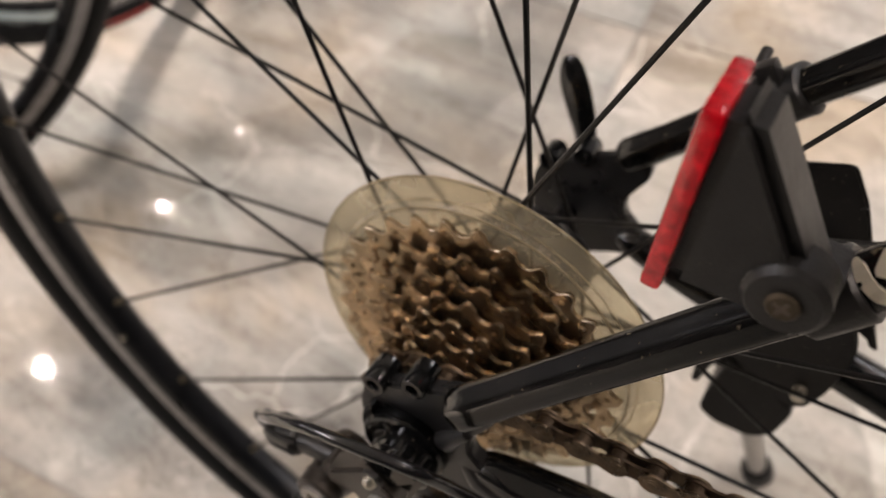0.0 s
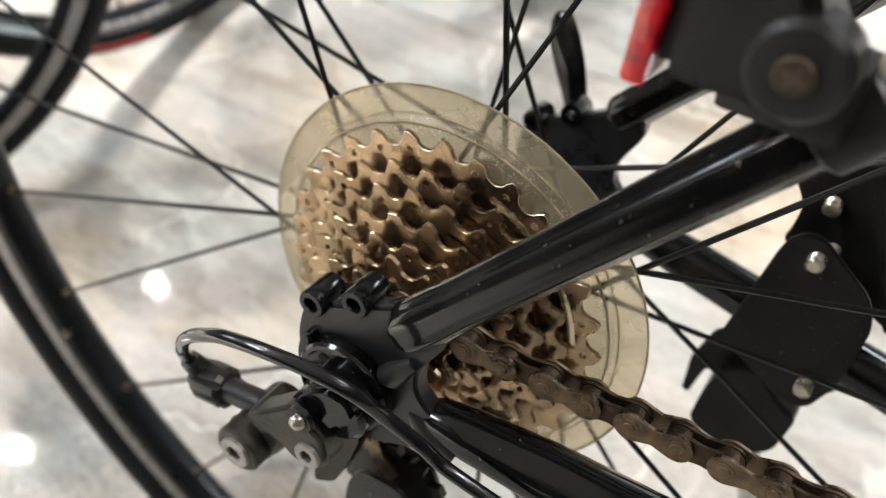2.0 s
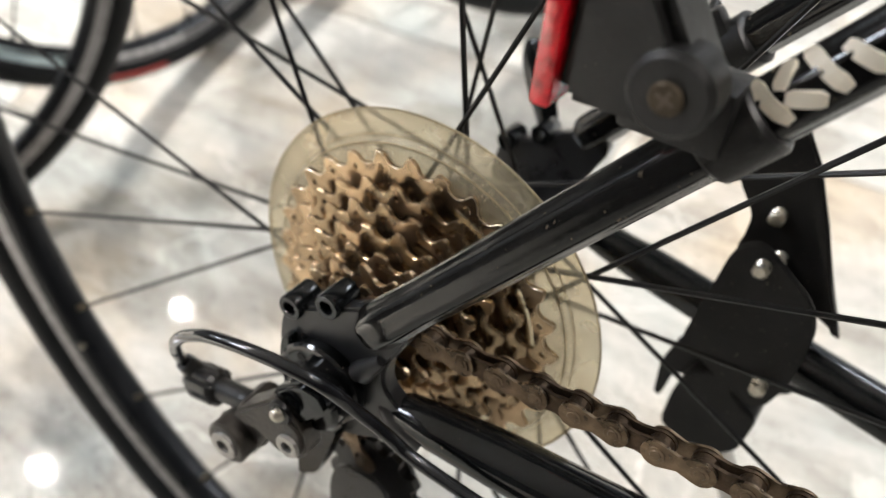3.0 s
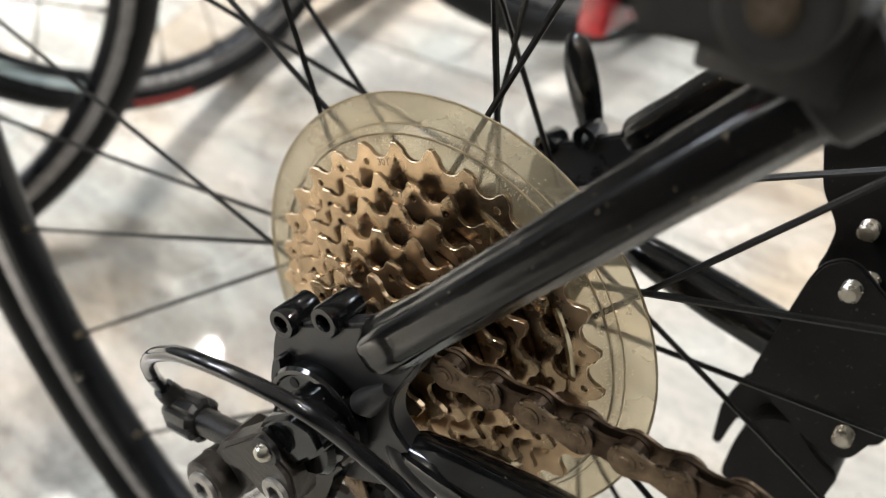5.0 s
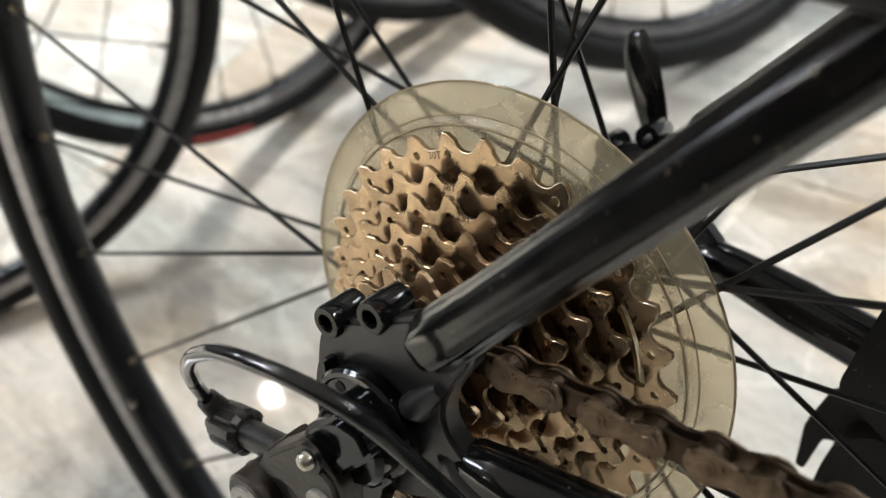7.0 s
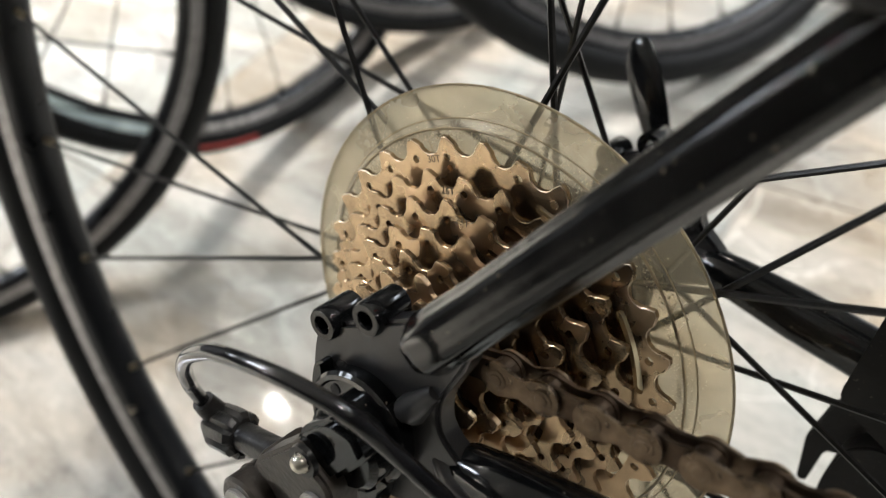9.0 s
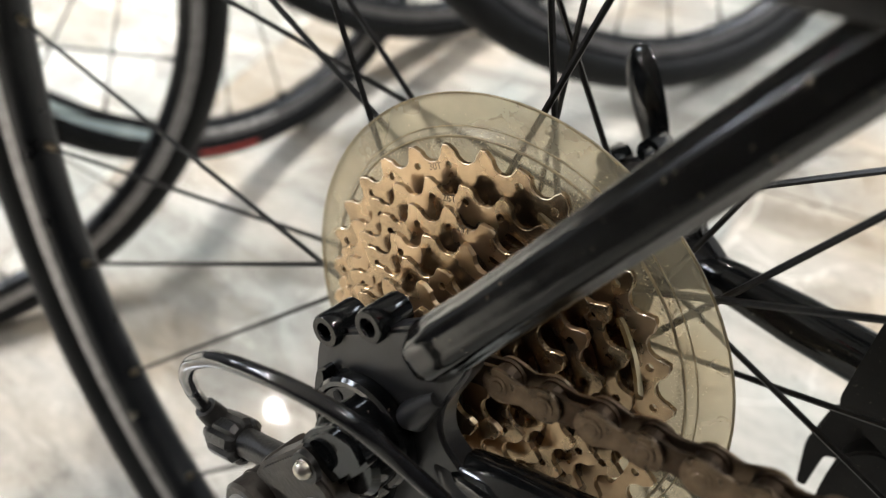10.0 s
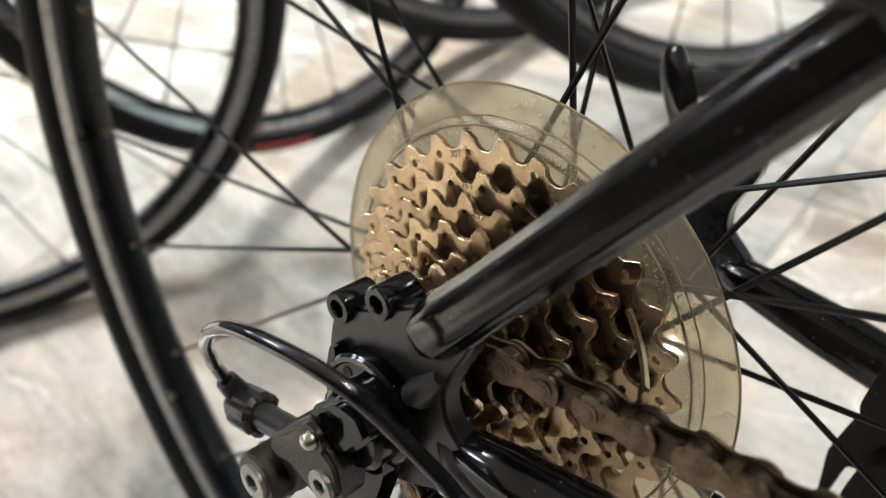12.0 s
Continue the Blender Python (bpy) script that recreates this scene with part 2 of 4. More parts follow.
def clear_plastic():
    """Yellowed clear plastic with scuffs and grime specks."""
    m = bpy.data.materials.new("yellowed_clear_plastic")
    m.use_nodes = True
    nt = m.node_tree
    L = nt.links.new
    b = nt.nodes["Principled BSDF"]
    out = nt.nodes["Material Output"]
    b.inputs["Base Color"].default_value = (0.74, 0.66, 0.48, 1)
    b.inputs["Roughness"].default_value = 0.22
    b.inputs["Coat Weight"].default_value = 0.5
    b.inputs["Coat Roughness"].default_value = 0.08
    tr = nt.nodes.new("ShaderNodeBsdfTransparent")
    tr.inputs[0].default_value = (0.93, 0.88, 0.76, 1)
    tl = nt.nodes.new("ShaderNodeBsdfTranslucent")
    tl.inputs[0].default_value = (0.80, 0.73, 0.57, 1)
    co = nt.nodes.new("ShaderNodeTexCoord")
    n = nt.nodes.new("ShaderNodeTexNoise")
    n.inputs["Scale"].default_value, n.inputs["Detail"].default_value = 26, 6
    mp = nt.nodes.new("ShaderNodeMapping")
    mp.inputs["Scale"].default_value = (1, 1, 1)
    L(co.outputs["Object"], mp.inputs[0])
    L(mp.outputs[0], n.inputs["Vector"])
    sp = nt.nodes.new("ShaderNodeTexNoise")
    sp.inputs["Scale"].default_value, sp.inputs["Detail"].default_value = 1300, 4
    L(co.outputs["Object"], sp.inputs["Vector"])
    rs = nt.nodes.new("ShaderNodeValToRGB")
    rs.color_ramp.elements[0].position, rs.color_ramp.elements[1].position = 0.71, 0.77
    ln = nt.nodes.new("ShaderNodeVectorMath")
    ln.operation = "LENGTH"
    L(co.outputs["Object"], ln.inputs[0])
    band = nt.nodes.new("ShaderNodeValToRGB")
    mrb = nt.nodes.new("ShaderNodeMapRange")
    mrb.inputs["From Min"].default_value, mrb.inputs["From Max"].default_value = 0.058, 0.078
    L(ln.outputs["Value"], mrb.inputs["Value"])
    while len(band.color_ramp.elements) < 4:
        band.color_ramp.elements.new(0.5)
    for e, (q, v) in zip(band.color_ramp.elements, ((0.1, 0.0), (0.36, 1.0), (0.52, 0.55), (0.8, 0.0))):
        e.position, e.color = q, (v, v, v, 1)
    L(mrb.outputs[0], band.inputs["Fac"])
    patch = nt.nodes.new("ShaderNodeMath")
    patch.operation = "MULTIPLY"
    L(band.outputs["Color"], patch.inputs[0])
    L(n.outputs["Fac"], patch.inputs[1])
    more = nt.nodes.new("ShaderNodeMath")
    more.operation = "MULTIPLY_ADD"
    L(patch.outputs[0], more.inputs[0])
    more.inputs[1].default_value = 0.30
    L(sp.outputs["Fac"], more.inputs[2])
    L(more.outputs[0], rs.inputs["Fac"])
    grime = nt.nodes.new("ShaderNodeMix")
    grime.data_type = "RGBA"
    L(rs.outputs["Color"], grime.inputs["Factor"])
    grime.inputs[6].default_value = (0.74, 0.67, 0.52, 1)
    grime.inputs[7].default_value = (0.12, 0.09, 0.05, 1)
    L(grime.outputs[2], b.inputs["Base Color"])
    half = nt.nodes.new("ShaderNodeMixShader")
    half.inputs[0].default_value = 0.45
    L(b.outputs[0], half.inputs[1])
    L(tl.outputs[0], half.inputs[2])
    mr = nt.nodes.new("ShaderNodeMapRange")
    mr.inputs["From Min"].default_value, mr.inputs["From Max"].default_value = 0.3, 0.7
    mr.inputs["To Min"].default_value, mr.inputs["To Max"].default_value = 0.20, 0.42
    L(n.outputs["Fac"], mr.inputs["Value"])
    mx = nt.nodes.new("ShaderNodeMath")
    mx.operation = "MAXIMUM"
    L(mr.outputs[0], mx.inputs[0])
    L(rs.outputs["Color"], mx.inputs[1])
    fin = nt.nodes.new("ShaderNodeMixShader")
    L(mx.outputs[0], fin.inputs[0])
    L(tr.outputs[0], fin.inputs[1])
    L(half.outputs[0], fin.inputs[2])
    L(fin.outputs[0], out.inputs["Surface"])
    return m


CLEAR = clear_plastic()
REDLENS = mat("red_reflector_plastic", (0.62, 0.006, 0.014), 0.15, 0, 260, 0.45, 0.5, 420, coat=0.6)


# ---------------- mesh helpers ----------------
def part(name, bm, material, parent=None, label="", smooth=True, place=None):
    """Links a bmesh as one mesh object under a thing or a part."""
    me = bpy.data.meshes.new(name)
    bmesh.ops.recalc_face_normals(bm, faces=bm.faces)
    if smooth:
        for f in bm.faces:
            f.smooth = True
        for e in bm.edges:
            if len(e.link_faces) == 2 and e.calc_face_angle(0) > radians(38):
                e.smooth = False
    bm.to_mesh(me)
    bm.free()
    me.materials.append(material)
    ob = new(name, me)
    if parent:
        ob.parent = parent
    if place is not None:
        ob.matrix_basis = place
    if label:
        tagged(ob, label)
    return ob


def again(ob, parent, place, name=""):
    """One more object on the same mesh."""
    o = new(name or ob.name.split(".")[0], ob.data)
    o.parent = parent
    o.matrix_basis = place
    return o


def tube(bm, pts, radii, seg=16, caps=True, squash=1.0, facet=0.0):
    """A swept round tube along points, with a radius for each (or one)."""
    pts = [Vector(p) for p in pts]
    if not isinstance(radii, (list, tuple)):
        radii = [radii] * len(pts)
    prev, rings = None, []
    for i, p in enumerate(pts):
        d = (pts[min(i + 1, len(pts) - 1)] - pts[max(i - 1, 0)]).normalized()
        if prev is None:
            a = d.orthogonal().normalized() if abs(d.y) > 0.9 else Vector((0, 1, 0)).cross(d).normalized()
        else:
            a = (prev - d * prev.dot(d)).normalized()
        prev = a
        b = d.cross(a)
        rings.append([bm.verts.new(p + radii[i] * (1 + facet * math.cos(6 * t)) * (math.cos(t) * a + squash * math.sin(t) * b)) for t in [2 * math.pi * k / seg for k in range(seg)]])
    for r, q in zip(rings, rings[1:]):
        for k in range(seg):
            bm.faces.new((r[k], r[(k + 1) % seg], q[(k + 1) % seg], q[k]))
    if caps:
        bm.faces.new(rings[0][::-1])
        bm.faces.new(rings[-1])
    return bm


def spline(pts, n=8):
    """A smooth curve through points."""
    pts = [Vector(p) for p in pts]
    out = []
    for i in range(len(pts) - 1):
        p0, p1, p2, p3 = pts[max(i - 1, 0)], pts[i], pts[i + 1], pts[min(i + 2, len(pts) - 1)]
        for k in range(n):
            t = k / n
            out.append(0.5 * (2 * p1 + (p2 - p0) * t + (2 * p0 - 5 * p1 + 4 * p2 - p3) * t * t + (3 * p1 - p0 - 3 * p2 + p3) * t ** 3))
    return out + [pts[-1]]


def lathe(bm, profile, seg=48, closed=True):
    """Spins (radius, y) pairs round the y axis."""
    rings = []
    for r, y in profile:
        rings.append([bm.verts.new((r * math.cos(t), y, r * math.sin(t))) for t in [2 * math.pi * k / seg for k in range(seg)]])
    pairs = list(zip(rings, rings[1:]))
    if closed:
        pairs.append((rings[-1], rings[0]))
    for r, q in pairs:
        for k in range(seg):
            bm.faces.new((r[k], r[(k + 1) % seg], q[(k + 1) % seg], q[k]))
    return bm


def disc(bm, y0, y1, r, seg=24, bevel=0.0, at=(0, 0)):
    """A short round bar along y, with bevelled rims."""
    x, z = at
    prof = [(0, y0), (r - bevel, y0), (r, y0 + (bevel if y1 > y0 else -bevel)), (r, y1 - (bevel if y1 > y0 else -bevel)), (r - bevel, y1), (0, y1)]
    if not bevel:
        prof = [(0, y0), (r, y0), (r, y1), (0, y1)]
    rings = []
    for rr, y in prof[1:-1]:
        rings.append([bm.verts.new((x + rr * math.cos(t), y, z + rr * math.sin(t))) for t in [2 * math.pi * k / seg for k in range(seg)]])
    for a, b in zip(rings, rings[1:]):
        for k in range(seg):
            bm.faces.new((a[k], a[(k + 1) % seg], b[(k + 1) % seg], b[k]))
    bm.faces.new(rings[0])
    bm.faces.new(rings[-1])
    return bm


def circle(x, z, r, n=14):
    return [(x + r * math.cos(2 * math.pi * k / n), z + r * math.sin(2 * math.pi * k / n)) for k in range(n)]


def plate(bm, loops, y0, y1):
    """A flat plate in x and z between y0 and y1: an outline and holes."""
    edges = []
    for loop in loops:
        vs = [bm.verts.new((x, y0, z)) for x, z in loop]
        edges += [bm.edges.new((vs[i], vs[(i + 1) % len(vs)])) for i in range(len(vs))]
    res = bmesh.ops.triangle_fill(bm, use_beauty=True, use_dissolve=False, edges=edges)
    faces = [g for g in res["geom"] if isinstance(g, bmesh.types.BMFace)]
    ext = bmesh.ops.extrude_face_region(bm, geom=faces)
    bmesh.ops.translate(bm, verts=[g for g in ext["geom"] if isinstance(g, bmesh.types.BMVert)], vec=(0, y1 - y0, 0))
    return bm


def block(bm, centre, size, turn=None, bevel=0.0):
    m = Matrix.Translation(centre) @ (turn.to_4x4() if turn else Matrix.Identity(4)) @ Matrix.Diagonal((*size, 1))
    made = bmesh.ops.create_cube(bm, size=1.0, matrix=m)
    if bevel:
        es = {e for v in made["verts"] for e in v.link_edges}
        bmesh.ops.bevel(bm, geom=list(es), offset=bevel, segments=2, affect="EDGES", profile=0.6)
    return bm


def edge_bevel(bm, offset):
    """Rounds the rims of plates that lie across y."""
    es = [e for e in bm.edges if len(e.link_faces) == 2 and e.calc_face_angle(0) > radians(70) and abs(e.verts[0].co.y - e.verts[1].co.y) < 1e-5]
    bmesh.ops.bevel(bm, geom=es, offset=offset, segments=2, affect="EDGES")


def rounded(points, r, n=5):
    """Rounds the corners of a polygon."""
    out = []
    for i, p in enumerate(points):
        p, a, b = Vector(p), Vector(points[i - 1]), Vector(points[(i + 1) % len(points)])
        u, v = (a - p), (b - p)
        d = min(r, u.length * 0.45, v.length * 0.45)
        s, e = p + u.normalized() * d, p + v.normalized() * d
        for k in range(n + 1):
            t = k / n
            q = (1 - t) ** 2 * s + 2 * t * (1 - t) * p + t * t * e
            out.append((q.x, q.y))
    return out


# ---------------- room ----------------
X0, X1, Y0, Y1 = -7.3, 3.2, -4.5, 5.2


def slab(name, centre, size, material, label, category):
    ob = part(name, block(bmesh.new(), centre, size), material, smooth=False)
    return tagged(ob, label, category, kind="structure")


floor = slab("floor", ((X0 + X1) / 2, (Y0 + Y1) / 2, -0.062), (X1 - X0, Y1 - Y0, 0.12), GROUT, "grey grout bed under polished marble tiles", "floor")
slab("ceiling", ((X0 + X1) / 2, (Y0 + Y1) / 2, CEIL + 0.06), (X1 - X0, Y1 - Y0, 0.12), CEILING, "plain light grey painted shop ceiling", "ceiling")
slab("wall_west", (X0 - 0.06, (Y0 + Y1) / 2, CEIL / 2), (0.12, Y1 - Y0, CEIL), WALL, "plain taupe painted shop wall", "wall")
slab("wall_east", (X1 + 0.06, (Y0 + Y1) / 2, CEIL / 2), (0.12, Y1 - Y0, CEIL), DARKWALL, "plain unseen shop wall, darkened to cut reflections", "wall")
slab("wall_south", ((X0 + X1) / 2, Y0 - 0.06, CEIL / 2), (X1 - X0 + 0.24, 0.12, CEIL), DARKWALL, "plain unseen shop wall, darkened to cut reflections", "wall")
slab("wall_north", ((X0 + X1) / 2, Y1 + 0.06, CEIL / 2), (X1 - X0 + 0.24, 0.12, CEIL), WALL, "plain taupe painted shop wall", "wall")

for x, y in DOWNLIGHTS + FILL_SPOTS:
    thing = tagged(new("downlight"), "small round recessed warm ceiling downlight, several unseen and added for fill", "ceiling light", "ceiling downlights")
    thing.matrix_basis = pose(x, y, CEIL)
    ring = bmesh.new()
    lathe(ring, [(0.041, -0.002), (0.060, -0.002), (0.058, -0.012), (0.044, -0.014)], 32)
    bmesh.ops.rotate(ring, verts=ring.verts, cent=(0, 0, 0), matrix=Matrix.Rotation(radians(-90), 3, "X"))
    bmesh.ops.translate(ring, verts=ring.verts, vec=(0, 0, -0.016))
    part("trim_ring", ring, TRIMMAT, thing)
    lens = bmesh.new()
    bmesh.ops.create_circle(lens, cap_ends=True, segments=24, radius=0.010 if y > 1.2 else 0.030, matrix=Matrix.Translation((0, 0, -0.006)))
    part("lens", lens, LED_WARM, thing, "glowing warm lens")
for x, y in FILL_PANELS + FAR_PANELS:
    thing = tagged(new("ceiling_panel_light"), "rectangular cool white ceiling light panel, most unseen and added for fill", "ceiling light", "ceiling light panels")
    thing.matrix_basis = pose(x, y, CEIL)
    fr = bmesh.new()
    for cx, cy, sx, sy in ((0, 0.29, 1.22, 0.03), (0, -0.29, 1.22, 0.03), (0.595, 0, 0.03, 0.55), (-0.595, 0, 0.03, 0.55)):
        block(fr, (cx, cy, -0.01), (sx, sy, 0.02))
    part("frame", fr, TRIMMAT, thing, smooth=False)
    part("diffuser", block(bmesh.new(), (0, 0, -0.006), (1.16, 0.55, 0.006)), LED_COOL if (x, y) in FILL_PANELS else LED_DIM, thing, "glowing white diffuser", smooth=False)

# ---------------- the bicycle's rear end ----------------
# bicycle frame: origin at the hub's middle, x ahead, y to the bicycle's left, z up; it leans 18 degrees to its left on its stand
LEAN = 18.0
HUB = 0.333 * math.cos(radians(LEAN)) + 0.017
bicycle = tagged(new("bicycle"), "glossy black bicycle rear end leaning on its kickstand", "bicycle")
bicycle.matrix_basis = pose(0, 0, HUB, -LEAN, 0, 0)


def make_wheel(owner, start, spokes=28, drive=-0.019, other=0.034, flange=0.0225, radius=0.350, tyre_w=0.0165, tyre_h=0.0185, rim_label="black anodised rim with a worn brake track", nipple_mat=BRASS, track=0.3085, flare=0.0):
    """Rim with tyre, brake tracks, spokes and nipples, in the plane y = 0."""
    k = radius - 0.313 - 2 * tyre_h
    rim = bmesh.new()
    prof = [(0.2985, -0.0025), (0.2985, 0.0025), (0.2995, 0.0055), (0.3045, 0.0092), (0.3060, 0.0100), (0.3180, 0.0100), (0.3185, 0.0088),
            (0.3130, 0.0070), (0.3130, -0.0070), (0.3185, -0.0088), (0.3180, -0.0100), (0.3060, -0.0100), (0.3045, -0.0092), (0.2995, -0.0055)]
    if flare:  # side walls that lean outwards from a narrow spine
        half = [(0.2985, 0.0025), (0.2995, 0.0055), (0.3030, 0.0088), (0.3080, 0.0088 + flare * 0.4), (0.3178, 0.0088 + flare), (0.3186, 0.0083 + flare), (0.3186, 0.0066 + flare), (0.3130, 0.0060)]
        prof = half + [(r, -y) for r, y in half[::-1]]
    lathe(rim, [(r + k, y) for r, y in prof], 144)
    rim = part("rear_wheel", rim, ANOD, owner, rim_label)
    for s in (-1, 1):
        tr = bmesh.new()
        if flare:
            lathe(tr, [(0.3092, s * (0.0087 + flare * 0.473)), (0.3092, s * (0.0091 + flare * 0.473)), (0.3170, s * (0.0091 + flare * 0.951)), (0.3170, s * (0.0087 + flare * 0.951))], 144)
        else:
            mid = (track + 0.3168) / 2 + k
            lathe(tr, [(track + k, s * 0.0099), (0.3168 + k, s * 0.0099), (0.3168 + k, s * 0.01035), (mid + 0.0005, s * 0.01035), (mid, s * 0.01015), (mid - 0.0005, s * 0.01035), (track + k, s * 0.01035)], 144)
        part("brake_track", tr, TRACK, rim, "worn grey brake track")
    ty = bmesh.new()
    c, a, b = 0.313 + k + tyre_h, tyre_w, tyre_h
    prof = [(c + b * math.sin(t) * (1.0 if math.sin(t) > 0 else 0.75), a * math.cos(t)) for t in [radians(d) for d in range(-60, 241, 12)]]
    lathe(ty, prof, 144)
    part("tyre", ty, RUBBER, rim, "plain black rubber tyre")
    sb = bmesh.new()
    tube(sb, [(0, 0, 0), (0, 0, 1)], 0.001, 6)
    nb = bmesh.new()
    tube(nb, [(0, 0, 0), (0, 0, 0.004), (0, 0, 0.009)], [0.0026, 0.0021, 0.0018], 8)
    spoke_mesh = nipple_mesh = None
    for i in range(spokes):
        ang = radians(start) + i * 2 * math.pi / spokes
        side, turn = (drive if i % 2 == 0 else other), (-77 if (i // 2) % 2 == 0 else 77)
        hb = ang + radians(turn)
        sgn = 0.0022 if turn < 0 else -0.0022
        p = Vector(((0.3005 + k) * math.cos(ang), 0.0, (0.3005 + k) * math.sin(ang)))
        q = Vector((flange * math.cos(hb), side + sgn, flange * math.sin(hb)))
        d = q - p
        rotm = d.to_track_quat("Z", "Y").to_matrix().to_4x4()
        m = Matrix.Translation(p) @ rotm @ Matrix.Diagonal((1, 1, d.length, 1))
        n = Matrix.Translation(p - d.normalized() * 0.001) @ rotm
        if spoke_mesh is None:
            spoke_mesh = part("spoke", sb, SPOKE, rim, place=m)
            nipple_mesh = part("nipple", nb, nipple_mat, rim, place=n)
        else:
            again(spoke_mesh, rim, m)
            again(nipple_mesh, rim, n)
    hub = bmesh.new()
    lathe(hub, [(0.009, drive - 0.004), (0.026, drive - 0.002), (0.027, drive), (0.026, drive + 0.002), (0.015, drive + 0.006), (0.0125, 0.0),
                (0.015, other - 0.006), (0.026, other - 0.002), (0.027, other), (0.026, other + 0.002), (0.016, other + 0.005), (0.009, other + 0.02)], 40)
    part("hub", hub, SATIN, rim, "black alloy hub shell")
    return rim


wheel = make_wheel(bicycle, 200.35, drive=-0.0165, tyre_w=0.0175, flare=0.0038)
wheel.matrix_basis = pose(0, 0, 0, 0, 0, 0.6)  # a touch out of line with the frame
ma = radians(217.3)
inward = Vector((-math.cos(ma), 0, -math.sin(ma)))
facing = (Vector((0, -0.75, 0)) + inward * 0.66).normalized()
mark = bmesh.new()
bmesh.ops.create_uvsphere(mark, u_segments=20, v_segments=8, radius=1.0, matrix=Matrix.Diagonal((0.0036, 0.0036, 0.0009, 1)))
part("wear_mark", mark, BRIGHT, wheel, "bright round wear mark", place=Matrix.Translation(-inward * 0.3028 + Vector((0, -0.0076, 0))) @ facing.to_track_quat("Z", "Y").to_matrix().to_4x4())

# spoke protector
pp = bmesh.new()
lathe(pp, [(0.0305, -0.0165), (0.050, -0.0172), (0.0610, -0.0172), (0.0632, -0.0165), (0.0645, -0.0150), (0.0655, -0.0146), (0.0742, -0.0140), (0.0751, -0.0146),
           (0.0752, -0.0160), (0.0742, -0.0158), (0.0662, -0.0164), (0.0648, -0.0170), (0.0638, -0.0186), (0.0612, -0.0190), (0.050, -0.0190), (0.0305, -0.0183)], 96)
bmesh.ops.translate(pp, verts=pp.verts, vec=(0, -0.0018, 0))
part("spoke_protector", pp, CLEAR, bicycle, "yellowed clear plastic spoke protector disc")
protector = [o for o in bicycle.children if o.name == "spoke_protector"][0]
for r, y, w in ((0.0750, -0.0168, 0.00042), (0.0637, -0.0204, 0.00042), (0.0661, -0.0182, 0.00022)):
    ring = bmesh.new()
    lathe(ring, [(r + w * math.cos(t), y + w * math.sin(t)) for t in [2 * math.pi * k / 8 for k in range(8)]], 120)
    part("edge_bead", ring, BEAD, protector, "thicker shiny moulded edge")

# sprockets
PITCH = 0.0127


WINDOWS = ((66, 24), (28, 26), (-8, 26), (-44, 26), (-80, 26))


def ph_shift(n):
    return (n * 7) % 11 - 5.0


def sprocket(n, phase, y, holes):
    """A toothed plate with worn, painted-bright bevelled edges, small rivet holes and round valleys."""
    rp = PITCH / (2 * math.sin(math.pi / n))
    tip = rp + 0.0021
    out = []
    step = 2 * math.pi / n
    for i in range(n):
        a = phase - i * step
        ramped = n > 15 and (i * 4) % n < 4  # teeth cut low to help the chain climb
        t_ = tip - (0.0011 if ramped else 0.0)
        w, lean = (0.0016 if ramped else 0.00085) / tip, 0.0005 / tip
        out += [(t_ * math.cos(a + w + lean), t_ * math.sin(a + w + lean)), ((t_ - 0.0002) * math.cos(a - w + lean), (t_ - 0.0002) * math.sin(a - w + lean))]
        v = a - step / 2
        cx, cz = (rp + 0.0009) * math.cos(v), (rp + 0.0009) * math.sin(v)
        for d in (-76, -58, -38, -14, 14, 38, 58, 76):
            q = v + math.pi + radians(d)
            out.append((cx + 0.0039 * math.cos(q), cz + 0.0039 * math.sin(q)))
    loops = [out, circle(0, 0, max(0.0150, min(rp - 0.0120, 0.0172)), 28)[::-1]]
    for i in range(n):
        if (i * 7 + n) % 5 in holes and n > 13:
            a = phase - i * step + 0.004
            r = tip - 0.0060
            loops.append(circle(r * math.cos(a), r * math.sin(a), 0.00115, 12)[::-1])
    if n >= 17:  # long windows between the toothed ring and its arms
        for mid, wide in WINDOWS:
            r0, r1 = tip - 0.0112, tip - 0.0086
            arc = [radians(mid + ph_shift(n) + wide * (k / 7 - 0.5)) for k in range(8)]
            loops.append(rounded([(r1 * math.cos(a), r1 * math.sin(a)) for a in arc[::-1]] + [(r0 * math.cos(a), r0 * math.sin(a)) for a in arc], 0.0010, 2))
    bm = bmesh.new()
    plate(bm, loops, y - 0.0011, y + 0.0007)
    bmesh.ops.bevel(bm, geom=[e for e in bm.edges if len(e.link_faces) == 2 and e.calc_face_angle(0) > radians(70) and abs(e.verts[0].co.y - e.verts[1].co.y) < 1e-5 and max(v.co.xz.length for v in e.verts) > tip - 0.0056], offset=0.0002, segments=1, affect="EDGES")
    bm.normal_update()
    # bevels take a brighter steel: chain wear plus a painted overhead glint
    for f in bm.faces:
        c = f.calc_center_median()
        if 0.2 < abs(f.normal.y) < 0.9 and math.hypot(c.x, c.z) > tip - 0.0064:
            f.material_index = 1
    return bm


core = bmesh.new()
lathe(core, [(0.0095, -0.0215), (0.0172, -0.0215), (0.0172, -0.0590), (0.0165, -0.0600), (0.0155, -0.0622), (0.0095, -0.0622)], 48)
cassette = part("cassette", core, SATIN, bicycle, "eight-speed cassette core with dark spacers")
STAMP_AT = {30: (-0.0202, 0.0526), 26: (-0.0109, 0.0478), 23: (-0.0018, 0.0437)}


